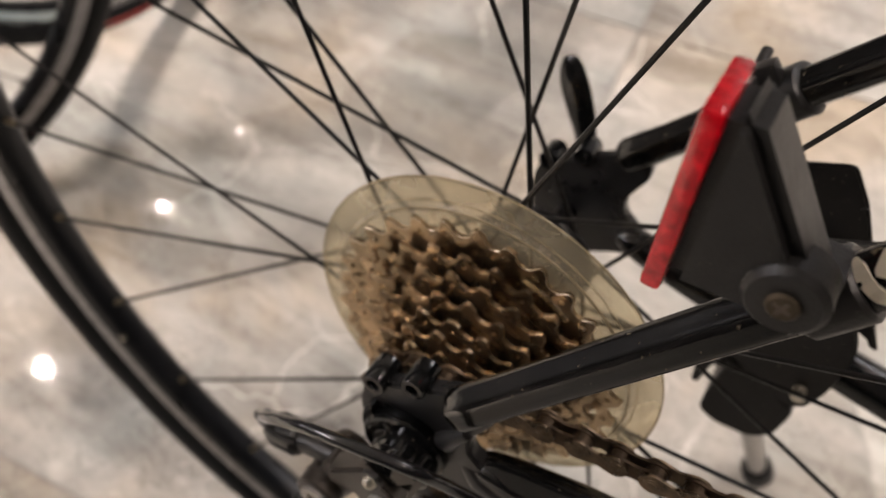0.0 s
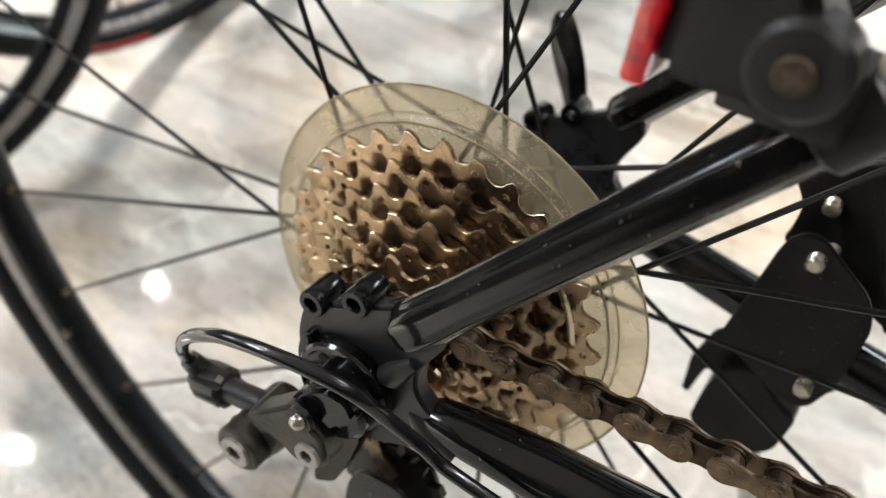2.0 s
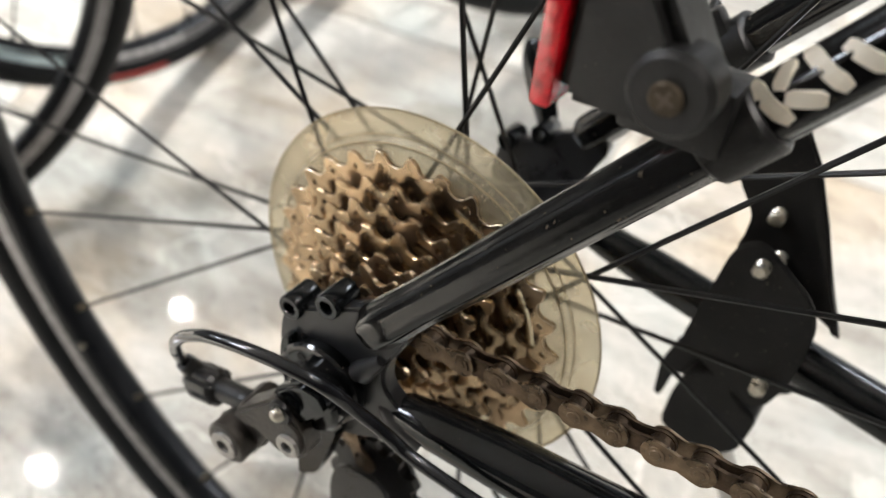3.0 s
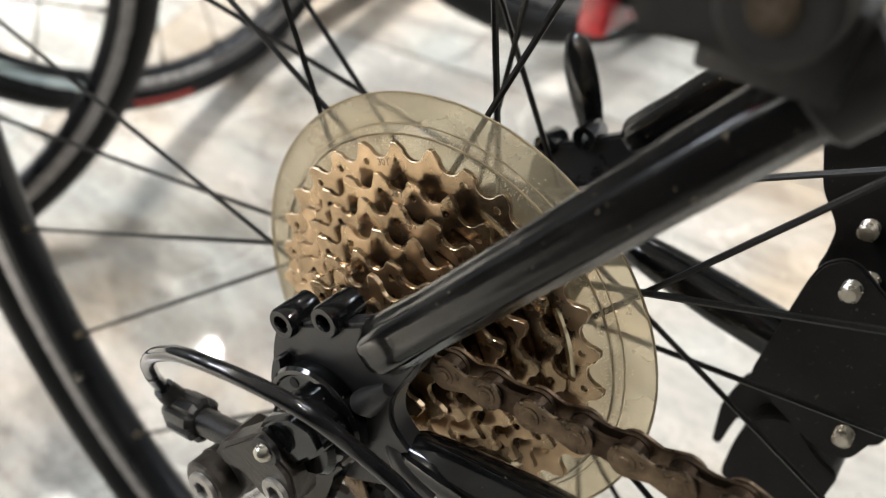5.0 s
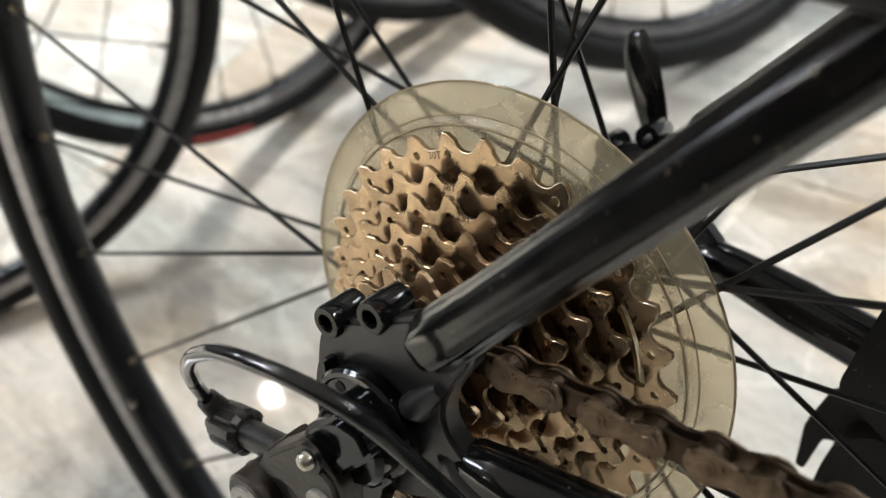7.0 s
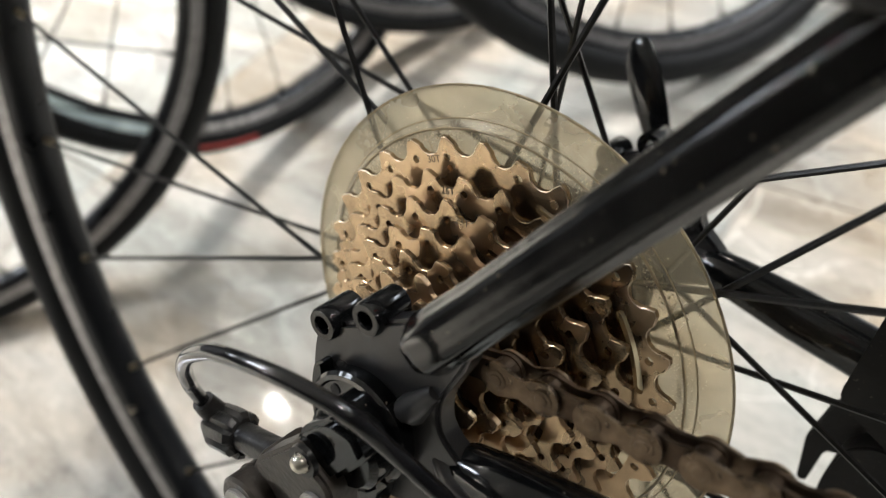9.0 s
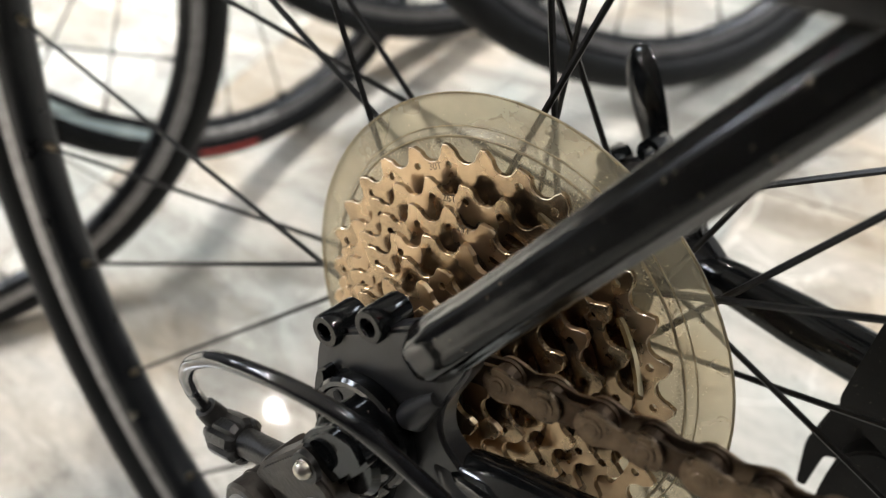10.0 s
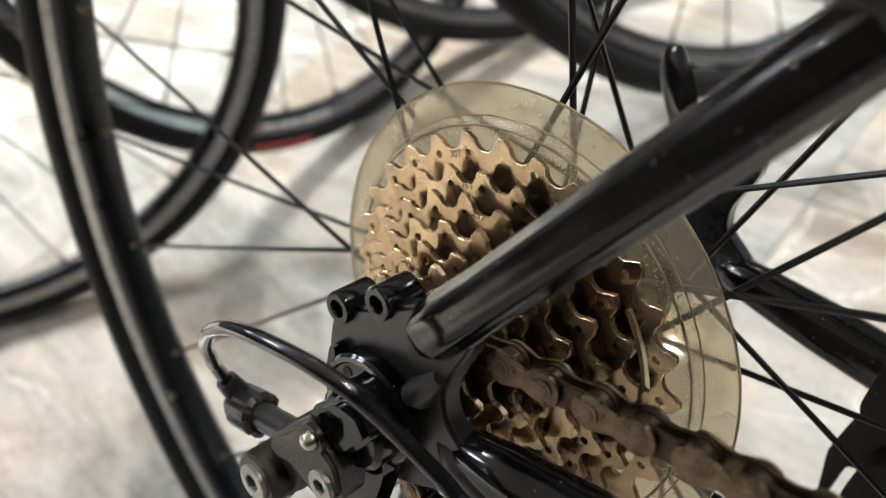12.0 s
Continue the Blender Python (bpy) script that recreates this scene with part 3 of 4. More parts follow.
def stamp(text, at, y, owner):
    """Small stamped characters on a sprocket's outer face."""
    cu = bpy.data.curves.new("stamp", "FONT")
    cu.body, cu.size, cu.extrude, cu.align_x, cu.align_y = text, 0.0031, 0.00003, "CENTER", "CENTER"
    tmp = bpy.data.objects.new("stamp", cu)
    me = bpy.data.meshes.new_from_object(tmp)
    bpy.data.objects.remove(tmp)
    me.materials.append(STAMPED)
    ob = new("stamped_number", me)
    ob.parent = owner
    ob.matrix_basis = Matrix.Translation((at[0], y, at[1])) @ Matrix.Rotation(math.atan2(at[1], at[0]) - math.pi / 2, 4, (0, -1, 0)) @ Matrix.Rotation(radians(90), 4, "X")
    return tagged(ob, "small dark stamped tooth count")


TEETH = [30, 26, 23, 20, 17, 15, 13, 11]
PHASES = [177.6, 13.0, 5.0, 14.0, 6.0, 0.5, 5.0, 12.0]
for i, (n, ph) in enumerate(zip(TEETH, PHASES)):
    part("sprocket", sprocket(n, radians(ph), -0.0240 - 0.0048 * i, (0, 1, 2, 3) if i % 2 == 0 else (0, 1, 3, 4)), STEEL, cassette, "tarnished bronze-tinted steel sprocket", smooth=False)
    cassette.children[-1].data.materials.append(WORN_GLINT)
    if n > 20:
        stamp(str(n) + "T", STAMP_AT[n], -0.0240 - 0.0048 * i - 0.00112, cassette)
lock = bmesh.new()
lathe(lock, [(0.0100, -0.0592), (0.0165, -0.0592), (0.0165, -0.0612), (0.0150, -0.0620), (0.0100, -0.0620)], 40)
part("lockring", lock, SATIN, cassette)

# stays and dropouts
STAY_FOOT, STAY_DIR = Vector((0.0, -0.0764, 0.0119)), Vector((0.634, 0.125, 0.763)).normalized()
for s in (1, -1):
    st = bmesh.new()
    ds = [0.0268, 0.0280, 0.0298, 0.0320, 0.040, 0.052, 0.12, 0.2, 0.3, 0.45]
    rs = [0.0048, 0.0062, 0.0072, 0.0077, 0.0077, 0.0072, 0.0073, 0.0075, 0.0078, 0.0078]
    tube(st, [Vector((1, s, 1)) * (STAY_FOOT + STAY_DIR * d) + Vector((0, 0, 0.004 if s < 0 else 0)) for d in ds], rs, 60, facet=0.042)
    part("seat_stay", st, STAYPAINT, bicycle, "glossy black seat stay tube")
    cs = bmesh.new()
    a, b = (Vector((0.026, -0.0690, 0.002)), Vector((0.42, -0.043, 0.003))) if s > 0 else (Vector((0.026, 0.0690, -0.0015)), Vector((0.42, 0.043, -0.049)))
    tube(cs, [a.lerp(b, t) for t in (0, 0.012, 0.04, 0.1, 0.3, 0.6, 1)], [0.004, 0.0064, 0.0078, 0.0092, 0.0098, 0.0105, 0.011], 48, facet=0.016)
    part("chain_stay", cs, PAINT, bicycle, "glossy black chain stay tube")
    dp = bmesh.new()
    outline = [(-0.0195, 0.008), (-0.0185, 0.0165), (-0.0165, 0.0235), (-0.006, 0.0290), (0.008, 0.0365), (0.020, 0.044), (0.029, 0.046), (0.032, 0.037), (0.024, 0.021),
               (0.0245, 0.012), (0.036, 0.003), (0.040, -0.008), (0.026, -0.012), (0.012, -0.020), (-0.004, -0.024), (-0.014, -0.016)]
    plate(dp, [rounded(outline, 0.006, 4)], s * -0.0665, s * -0.0735)
    bmesh.ops.bevel(dp, geom=[e for e in dp.edges if len(e.link_faces) == 2 and e.calc_face_angle(0) > radians(70) and abs(e.verts[0].co.y - e.verts[1].co.y) < 1e-5], offset=0.0011, segments=2, affect="EDGES")
    tube(dp, [(0.010, s * -0.0735, 0.010), (0.017, s * -0.0742, 0.016), (0.023, s * -0.0735, 0.024)], [0.002, 0.0042, 0.002], 12)
    tube(dp, [(0.022, s * -0.070, 0.004), (0.030, s * -0.0705, -0.001), (0.040, s * -0.0695, -0.004)], [0.003, 0.0060, 0.0066], 14)
    drop = part("dropout", dp, DROPPAINT, bicycle, "black dropout plate with two threaded eyelets")
    for x, z in ((-0.0128, 0.0262), (0.0022, 0.0352)):
        eb = bmesh.new()
        rings = [(0.0046, s * -0.0640), (0.0046, s * -0.0748), (0.0041, s * -0.0756), (0.0026, s * -0.0756), (0.0022, s * -0.0748), (0.0022, s * -0.0640)]
        lathe(eb, rings, 24)
        part("eyelet", eb, PAINT, drop, "threaded eyelet boss", place=Matrix.Translation((x, 0, z)))

# axle, skewer nut and lever
ax = bmesh.new()
disc(ax, -0.0735, -0.0790, 0.0108, 36, 0.0010)
disc(ax, -0.0788, -0.0832, 0.0088, 36, 0.0018)
skewer = part("skewer", ax, SATIN, bicycle, "black quick-release skewer nut")
rod = bmesh.new()
disc(rod, -0.082, 0.080, 0.0046, 16)
part("axle", rod, SATIN, skewer)
cap = bmesh.new()
disc(cap, 0.0735, 0.0860, 0.0098, 28, 0.0015)
part("lever_cap", cap, SATIN, skewer)
lv = bmesh.new()
tube(lv, spline([(0.004, 0.084, 0.0), (-0.002, 0.089, 0.012), (-0.006, 0.0895, 0.026), (-0.011, 0.0885, 0.040), (-0.018, 0.0905, 0.053), (-0.0215, 0.0925, 0.0615)], 5),
     [0.0056] * 4 + [0.0050] * 5 + [0.0052, 0.0055, 0.0058, 0.0061, 0.0064, 0.0067, 0.0069, 0.0071, 0.0072, 0.0072, 0.0071, 0.0068, 0.0063, 0.0057, 0.0050, 0.0041, 0.0024], 16, squash=0.42)
part("lever", lv, PAINT, skewer, "black quick-release lever")

# chain
CH_Y, CH_R = -0.0582, PITCH / (2 * math.sin(math.pi / 11))
SLOPE = radians(5.3)
top = Vector((-CH_R * math.sin(SLOPE), 0, CH_R * math.cos(SLOPE)))
run = Vector((math.cos(SLOPE), 0.003, math.sin(SLOPE)))
path = [top + run * d for d in (0.4147, 0.30, 0.20, 0.10, 0.05, 0.0)]
for d in range(104, 252, 8):
    path.append(Vector((CH_R * math.cos(radians(d)), 0, CH_R * math.sin(radians(d)))))
path += [Vector((0.0, 0, -0.034)), Vector((0.0085, 0, -0.0440)), Vector((0.0145, 0, -0.052))]
lens_, pos = [0.0], []
for a, b in zip(path, path[1:]):
    lens_.append(lens_[-1] + (b - a).length)
d = 0.0
while d < lens_[-1]:
    i = max(k for k in range(len(lens_) - 1) if lens_[k] <= d)
    pos.append(path[i].lerp(path[i + 1], (d - lens_[i]) / (lens_[i + 1] - lens_[i])))
    d += PITCH


def link_plate(bm, y0, y1, r=0.0045, waist=0.0027):
    pts = []
    for k in range(-8, 9):
        t = radians(k * 14)
        pts.append((PITCH + r * math.cos(t), r * math.sin(t)))
    pts.append((PITCH / 2, waist))
    for k in range(-8, 9):
        t = math.pi + radians(k * 14)
        pts.append((r * math.cos(t), r * math.sin(t)))
    pts.append((PITCH / 2, -waist))
    plate(bm, [pts], y0, y1)


outer = bmesh.new()
for s in (-1, 1):
    link_plate(outer, s * 0.0026, s * 0.0036)
for x in (0, PITCH):
    disc(outer, -0.0041, 0.0041, 0.0018, 12, 0.0003, (x, 0))
    for s in (-1, 1):
        disc(outer, s * 0.0036, s * 0.0039, 0.0028, 14, 0.0001, (x, 0))
inner = bmesh.new()
for s in (-1, 1):
    link_plate(inner, s * 0.0013, s * 0.0024, 0.0042, 0.0032)
for x in (0, PITCH):
    disc(inner, -0.0013, 0.0013, 0.0038, 14, 0, (x, 0))
chain = tagged(new("chain"), "oily brown steel roller chain")
chain.parent = bicycle
chain.matrix_basis = Matrix.Translation((0, CH_Y, 0))
kinds = [None, None]
for i, (a, b) in enumerate(zip(pos, pos[1:])):
    d = b - a
    yaw = math.atan2(d.y, math.hypot(d.x, d.z)) * (1 if d.x > 0 else -1)
    m = Matrix.Translation(a) @ Matrix.Rotation(-math.atan2(d.z, d.x), 4, "Y") @ Matrix.Rotation(math.asin(max(-1, min(1, d.y / d.length))), 4, "Z")
    j = (i + 1) % 2
    if kinds[j] is None:
        kinds[j] = part(("outer_link", "inner_link")[j], (outer, inner)[j], (CHAIN, CHAIN_IN)[j], chain, smooth=False, place=m)
    else:
        again(kinds[j], chain, m)

# rear derailleur
hg = bmesh.new()
lathe(hg, [(0.0060, -0.0740), (0.0158, -0.0740), (0.0162, -0.0746), (0.0162, -0.0780), (0.0154, -0.0790), (0.0142, -0.0792), (0.0136, -0.0786), (0.0060, -0.0786)], 64)
bmesh.ops.translate(hg, verts=hg.verts, vec=(0.0020, 0, 0.0030))
hanger = part("derailleur_hanger", hg, PAINT, bicycle, "round black derailleur hanger with a raised polished rim")
# a black disc on the face stands in for the hole's shade
hh = bmesh.new()
disc(hh, -0.0784, -0.0789, 0.0016, 16, 0.0, (-0.0050, 0.0119))
part("screw_hole", hh, RUBBER, hanger, "small black disc painting a screw hole's shade")
ear = bmesh.new()
plate(ear, [rounded([(-0.0152, 0.0135), (-0.0115, 0.0165), (-0.0095, 0.0020), (-0.0110, -0.0120), (-0.0150, -0.0060), (-0.0165, 0.0060)], 0.003, 4)], -0.0700, -0.0772)
edge_bevel(ear, 0.0009)
part("hanger_ear", ear, PAINT, hanger)
ub = bmesh.new()
disc(ub, -0.0770, -0.0872, 0.0116, 40, 0.0016, (0.0050, 0.0030))
plate(ub, [rounded([(-0.0092, -0.0025), (-0.0056, 0.0066), (0.0034, 0.0146), (0.0122, 0.0147), (0.0161, 0.0088), (0.0052, -0.0047), (-0.0041, -0.0095)], 0.0022, 3)], -0.0800, -0.0905)
edge_bevel(ub, 0.0014)
plate(ub, [rounded([(-0.0043, -0.0188), (0.0100, -0.0018), (0.0120, -0.0118), (0.0088, -0.0234), (0.0041, -0.0390), (-0.0043, -0.0456)], 0.0030, 3)], -0.0740, -0.0810)
derailleur = part("rear_derailleur", ub, PAINT, bicycle, "black rear derailleur with bare bolt heads and a dusty link")
lk = bmesh.new()
plate(lk, [rounded([(-0.0214, -0.0126), (-0.0142, -0.0054), (-0.0069, 0.0021), (-0.0040, 0.0030), (-0.0022, 0.0005), (0.0071, -0.0037), (0.0094, -0.0138), (0.0042, -0.0201), (-0.0037, -0.0203), (-0.0107, -0.0160), (-0.0193, -0.0187)], 0.0030, 4)], -0.0835, -0.0935)
edge_bevel(lk, 0.0013)
part("outer_link", lk, DUSTY, derailleur, "dusty grey-brown parallelogram link")
lk = bmesh.new()
block(lk, (-0.0120, -0.0770, -0.0300), (0.036, 0.0060, 0.012), Euler((0, radians(20), 0)).to_matrix(), 0.0016)
part("inner_link", lk, DUSTY, derailleur)
kn = bmesh.new()
KX, KZ = -0.0237, -0.0290
tube(kn, [(KX, -0.0700, KZ), (KX, -0.0715, KZ), (KX, -0.0962, KZ), (KX, -0.0970, KZ)], [0.0078, 0.0086, 0.0086, 0.0076], 36)
tube(kn, [(KX, -0.0895, KZ), (KX, -0.0897, KZ), (KX, -0.0903, KZ), (KX, -0.0905, KZ)], [0.0080, 0.0090, 0.0090, 0.0080], 36)
block(kn, (-0.0185, -0.0830, -0.0225), (0.016, 0.016, 0.016), Euler((0, radians(25), 0)).to_matrix(), 0.003)
part("knuckle", kn, DUSTY, derailleur, "dusty grey-black knuckle")
# thin bright line along the body's lower edge
lip = bmesh.new()
tube(lip, [(-0.0035, -0.0836, -0.0122), (0.0105, -0.0822, 0.0005)], 0.0005, 8)
part("worn_edge", lip, ALU, derailleur, "thin bright edge line")


def socket_bolt(r, place, material, label):
    """A round bolt head with a six-sided socket."""
    bo = bmesh.new()
    hexa = [(0.5 * r * math.cos(radians(60 * k)), 0.5 * r * math.sin(radians(60 * k))) for k in range(6)]
    plate(bo, [circle(0, 0, r, 28), hexa[::-1]], 0.0010, -0.0012)
    edge_bevel(bo, 0.0003)
    plate(bo, [hexa], 0.0010, 0.0004)
    return part("bolt", bo, material, derailleur, label, place=Matrix.Translation(place))


socket_bolt(0.0056, (KX, -0.0972, KZ), ALU, "bare steel bolt head with a socket")
socket_bolt(0.0046, (0.0025, -0.0937, -0.0128), ALU, "bare steel bolt head with a socket")
dome = bmesh.new()
lathe(dome, [(0.0, -0.0030), (0.0008, -0.0029), (0.0020, -0.0022), (0.0027, -0.0008), (0.0028, 0.0004)], 24, closed=False)
part("rivet", dome, BRIGHT, derailleur, "bright domed rivet head", place=Matrix.Translation((-0.0012, -0.0940, 0.0006)))
cup = bmesh.new()
lathe(cup, [(0.0029, -0.0006), (0.0044, -0.0006), (0.0046, 0.0010), (0.0029, 0.0010)], 28)
part("rivet_seat", cup, SATIN, derailleur, place=Matrix.Translation((-0.0012, -0.0936, 0.0006)))
ba = bmesh.new()
a, b = Vector((-0.0318, -0.0827, -0.0219)), Vector((-0.0553, -0.0809, -0.0294))
u = (b - a).normalized()
tube(ba, [a - u * 0.014, a + u * 0.0085], 0.0044, 16)
lobes = [0.0071 if k % 4 else 0.0060 for k in range(32)]
rings = []
side, up = u.cross(Vector((0, 1, 0))).normalized(), Vector((0, 1, 0))
for d_, f_ in ((0.0085, 0.78), (0.0100, 1.0), (0.0210, 1.0), (0.0226, 0.88), (0.0250, 0.76)):
    rings.append([ba.verts.new(a + u * d_ + f_ * lobes[k] * (math.cos(k * math.pi / 16) * side + math.sin(k * math.pi / 16) * up)) for k in range(32)])
for p_, q_ in zip(rings, rings[1:]):
    for k in range(32):
        ba.faces.new((p_[k], p_[(k + 1) % 32], q_[(k + 1) % 32], q_[k]))
ba.faces.new(rings[0])
ba.faces.new(rings[-1])
part("barrel_adjuster", ba, PLASTIC, derailleur, "ribbed black plastic barrel adjuster")
fe = bmesh.new()
tube(fe, [Vector((-0.0500, -0.0785, -0.0300)), Vector((-0.0515, -0.0795, -0.0280)), Vector((-0.0548, -0.0832, -0.0212)), Vector((-0.0555, -0.0845, -0.0185))], [0.0042, 0.0042, 0.0038, 0.0034], 18)
part("ferrule", fe, PLASTIC, derailleur)
cab = bmesh.new()
CABLE_PATH = [(-0.0535, -0.0815, -0.0250), (-0.0556, -0.0846, -0.0181), (-0.0540, -0.0886, -0.0095), (-0.0496, -0.0921, -0.0025), (-0.0441, -0.0963, 0.0074), (-0.0364, -0.0995, 0.0171), (-0.0289, -0.1011, 0.0235), (-0.0212, -0.1018, 0.0282),
              (-0.0085, -0.1020, 0.0322), (0.0058, -0.1006, 0.0334), (0.0183, -0.0969, 0.0296), (0.0268, -0.0905, 0.0188), (0.0355, -0.0862, 0.0103), (0.0450, -0.0835, 0.0030),
              (0.075, -0.0805, -0.004), (0.11, -0.0775, -0.012), (0.20, -0.070, -0.016), (0.40, -0.058, -0.018)]
tube(cab, spline(CABLE_PATH, 8), 0.00215, 14)
part("shift_cable", cab, CABLE, bicycle, "looped shiny black shift cable housing")
for dy, nm in ((-0.0665, "outer_cage_plate"), (-0.0505, "inner_cage_plate")):
    cg = bmesh.new()
    plate(cg, [rounded([(0.004, -0.046), (0.024, -0.044), (0.030, -0.060), (0.020, -0.110), (0.004, -0.112), (0.000, -0.060)], 0.008, 5), circle(0.015, -0.078, 0.005, 12)[::-1]], dy, dy - 0.0018)
    part(nm, cg, SATIN, derailleur)
for x, z in ((0.0145, -0.058), (0.012, -0.103)):
    jw = bmesh.new()
    o = []
    for k in range(11):
        t = 2 * math.pi * k / 11
        for dd, rr in ((-0.1, 0.0215), (0.1, 0.0215), (0.2, 0.0175), (0.37, 0.0175)):
            o.append((rr * math.cos(t + dd), rr * math.sin(t + dd)))
    plate(jw, [o, circle(0, 0, 0.004, 12)[::-1]], -0.0595, -0.0565)
    part("jockey_wheel", jw, PLASTIC, derailleur, place=Matrix.Translation((x, 0, z)), smooth=False)

# kickstand on the left stays
def stand_plate(name, outline, y0, y1, material, r=0.004, owner=None, label=""):
    ks = bmesh.new()
    plate(ks, [rounded(outline, r, 4)], y0, y1)
    edge_bevel(ks, 0.0008)
    return part(name, ks, material, owner or bicycle, label)


kick = stand_plate("kickstand", [(0.0868, -0.0170), (0.0900, 0.0062), (0.0931, 0.0290), (0.0953, 0.0354), (0.1004, 0.0394), (0.1050, 0.0392), (0.1263, 0.0244), (0.1313, 0.0135), (0.1313, -0.0011), (0.1304, -0.0171), (0.1260, -0.0306), (0.1199, -0.0333), (0.1107, -0.0307)], 0.0460, 0.0485, DARKSTEEL, 0.005, None, "black kickstand clamped to the left stays")
stand_plate("upper_plate", [(0.0853, 0.0500), (0.0911, 0.0425), (0.0935, 0.0384), (0.0933, 0.0289), (0.0919, 0.0227), (0.1100, 0.0155), (0.1279, 0.0085), (0.1394, 0.0036), (0.1306, 0.0215), (0.1189, 0.0471), (0.1095, 0.0670), (0.0995, 0.0810), (0.0781, 0.0723)], 0.0620, 0.0650, DARKSTEEL, 0.003, kick)
stand_plate("plate_flange", [(0.1097, 0.0681), (0.1195, 0.0485), (0.1305, 0.0228), (0.1395, 0.0052), (0.1358, 0.0059), (0.1271, 0.0208), (0.1156, 0.0466), (0.1071, 0.0669)], 0.0585, 0.0618, DARKSTEEL, 0.001, kick)
stand_plate("hook_plate", [(0.0836, -0.0339), (0.0789, -0.0527), (0.0805, -0.0721), (0.0836, -0.0719), (0.0862, -0.0552), (0.0907, -0.0540), (0.1135, -0.0511), (0.1335, -0.0372), (0.1353, -0.0160), (0.1035, -0.0200)], 0.0680, 0.0710, DARKSTEEL, 0.003, kick)
stand_plate("pivot_housing", [(0.0894, -0.0563), (0.0924, -0.0421), (0.1041, -0.0344), (0.1182, -0.0462), (0.1262, -0.0494), (0.1239, -0.0715), (0.1155, -0.0800), (0.0983, -0.0814), (0.0887, -0.0767)], 0.0580, 0.0860, DARKSTEEL, 0.006, kick)
for x, y, z in ((0.1055, 0.0435, 0.0313), (0.1213, 0.0435, -0.0203), (0.1023, 0.0595, 0.0441), (0.1086, 0.0595, 0.0270)):
    bo = bmesh.new()
    tube(bo, [(0, 0.004, 0), (0, -0.0022, 0), (0, -0.0028, 0)], [0.0028, 0.0028, 0.0022], 14)
    for k in range(5):
        lathe(bo, [(0.0027, 0.0026 - k * 0.0011), (0.0031, 0.0022 - k * 0.0011), (0.0027, 0.0018 - k * 0.0011)], 14)
    part("bolt", bo, BRIGHT, kick, "bare zinc-plated threaded bolt end", place=Matrix.Translation((x, y, z)))
lg = bmesh.new()
tube(lg, [(0.104, 0.068, -0.060), (0.112, 0.078, -0.086), (0.151, 0.188, -0.277)], [0.0070, 0.0066, 0.0060], 18)
part("leg", lg, ALU, kick, "grey aluminium kickstand leg")
ft = bmesh.new()
tube(ft, [(0.1467, 0.176, -0.256), (0.1475, 0.178, -0.260), (0.1525, 0.192, -0.2845), (0.1530, 0.1935, -0.2870)], [0.0085, 0.0105, 0.0115, 0.0095], 18)
part("rubber_foot", ft, RUBBER, kick, "black rubber foot")

# rear reflector on the right seat stay
rb = bmesh.new()
STAY_AT = STAY_FOOT + STAY_DIR * 0.155
tube(rb, [STAY_AT - STAY_DIR * 0.008, STAY_AT - STAY_DIR * 0.007, STAY_AT + STAY_DIR * 0.007, STAY_AT + STAY_DIR * 0.008], [0.0085, 0.0095, 0.0095, 0.0085], 24)
block(rb, STAY_AT + Vector((-0.012, -0.004, 0.004)), (0.024, 0.014, 0.016), None, 0.002)
reflector = part("rear_reflector", rb, PLASTIC, bicycle, "red rear reflector on a black plastic clamp")
hs = bmesh.new()
ysp = (-0.0795, -0.060)
v = [hs.verts.new((x, y, z)) for y in ysp for x, z in ((0.0642, 0.133), (0.0642, 0.180), (0.070, 0.180), (0.096, 0.141), (0.090, 0.134))]
for i in range(5):
    hs.faces.new((v[i], v[(i + 1) % 5], v[5 + (i + 1) % 5], v[5 + i]))
hs.faces.new(v[:5])
hs.faces.new(v[5:])
bmesh.ops.bevel(hs, geom=list(hs.edges), offset=0.003, segments=2, affect="EDGES")
part("housing", hs, PLASTIC, reflector)
rl = bmesh.new()
block(rl, (0.0616, -0.070, 0.1555), (0.0050, 0.022, 0.049), None, 0.0015)
part("lens", rl, REDLENS, reflector, "translucent red lens")
sb = bmesh.new()
disc(sb, -0.0700, -0.0815, 0.0092, 28, 0.0015, (0.088, 0.1435))
part("screw_boss", sb, PLASTIC, reflector)
sc = bmesh.new()
disc(sc, 0.0, -0.0014, 0.0037, 28, 0.0007)
screw = part("screw", sc, DULL, reflector, "dull bronze cross-head clamp screw", place=Matrix.Translation((0.088, -0.0815, 0.1435)))
# slot not cut: dark bars on the head give its shade
cr = bmesh.new()
for turn in (20, 110):
    block(cr, (0, -0.00145, 0), (0.0042, 0.0003, 0.0009), Euler((0, radians(turn), 0)).to_matrix())
part("cross_slot", cr, STAMPED, screw, "dark bars painting a cross slot's shade", smooth=False)
lc = bmesh.new()
left_at = Vector((0, 0.0764, 0.0159)) + Vector((STAY_DIR.x, -STAY_DIR.y, STAY_DIR.z)) * 0.108
left_dir = Vector((STAY_DIR.x, -STAY_DIR.y, STAY_DIR.z))
tube(lc, [left_at - left_dir * 0.009, left_at - left_dir * 0.008, left_at + left_dir * 0.008, left_at + left_dir * 0.009], [0.0085, 0.0098, 0.0098, 0.0085], 24)
block(lc, left_at + Vector((-0.010, -0.004, 0.006)), (0.012, 0.007, 0.010), Euler((0, radians(-40), 0)).to_matrix(), 0.0015)
tube(lc, [left_at + Vector((-0.013, -0.010, 0.004)), left_at + Vector((-0.013, 0.006, 0.010))], 0.0022, 12)
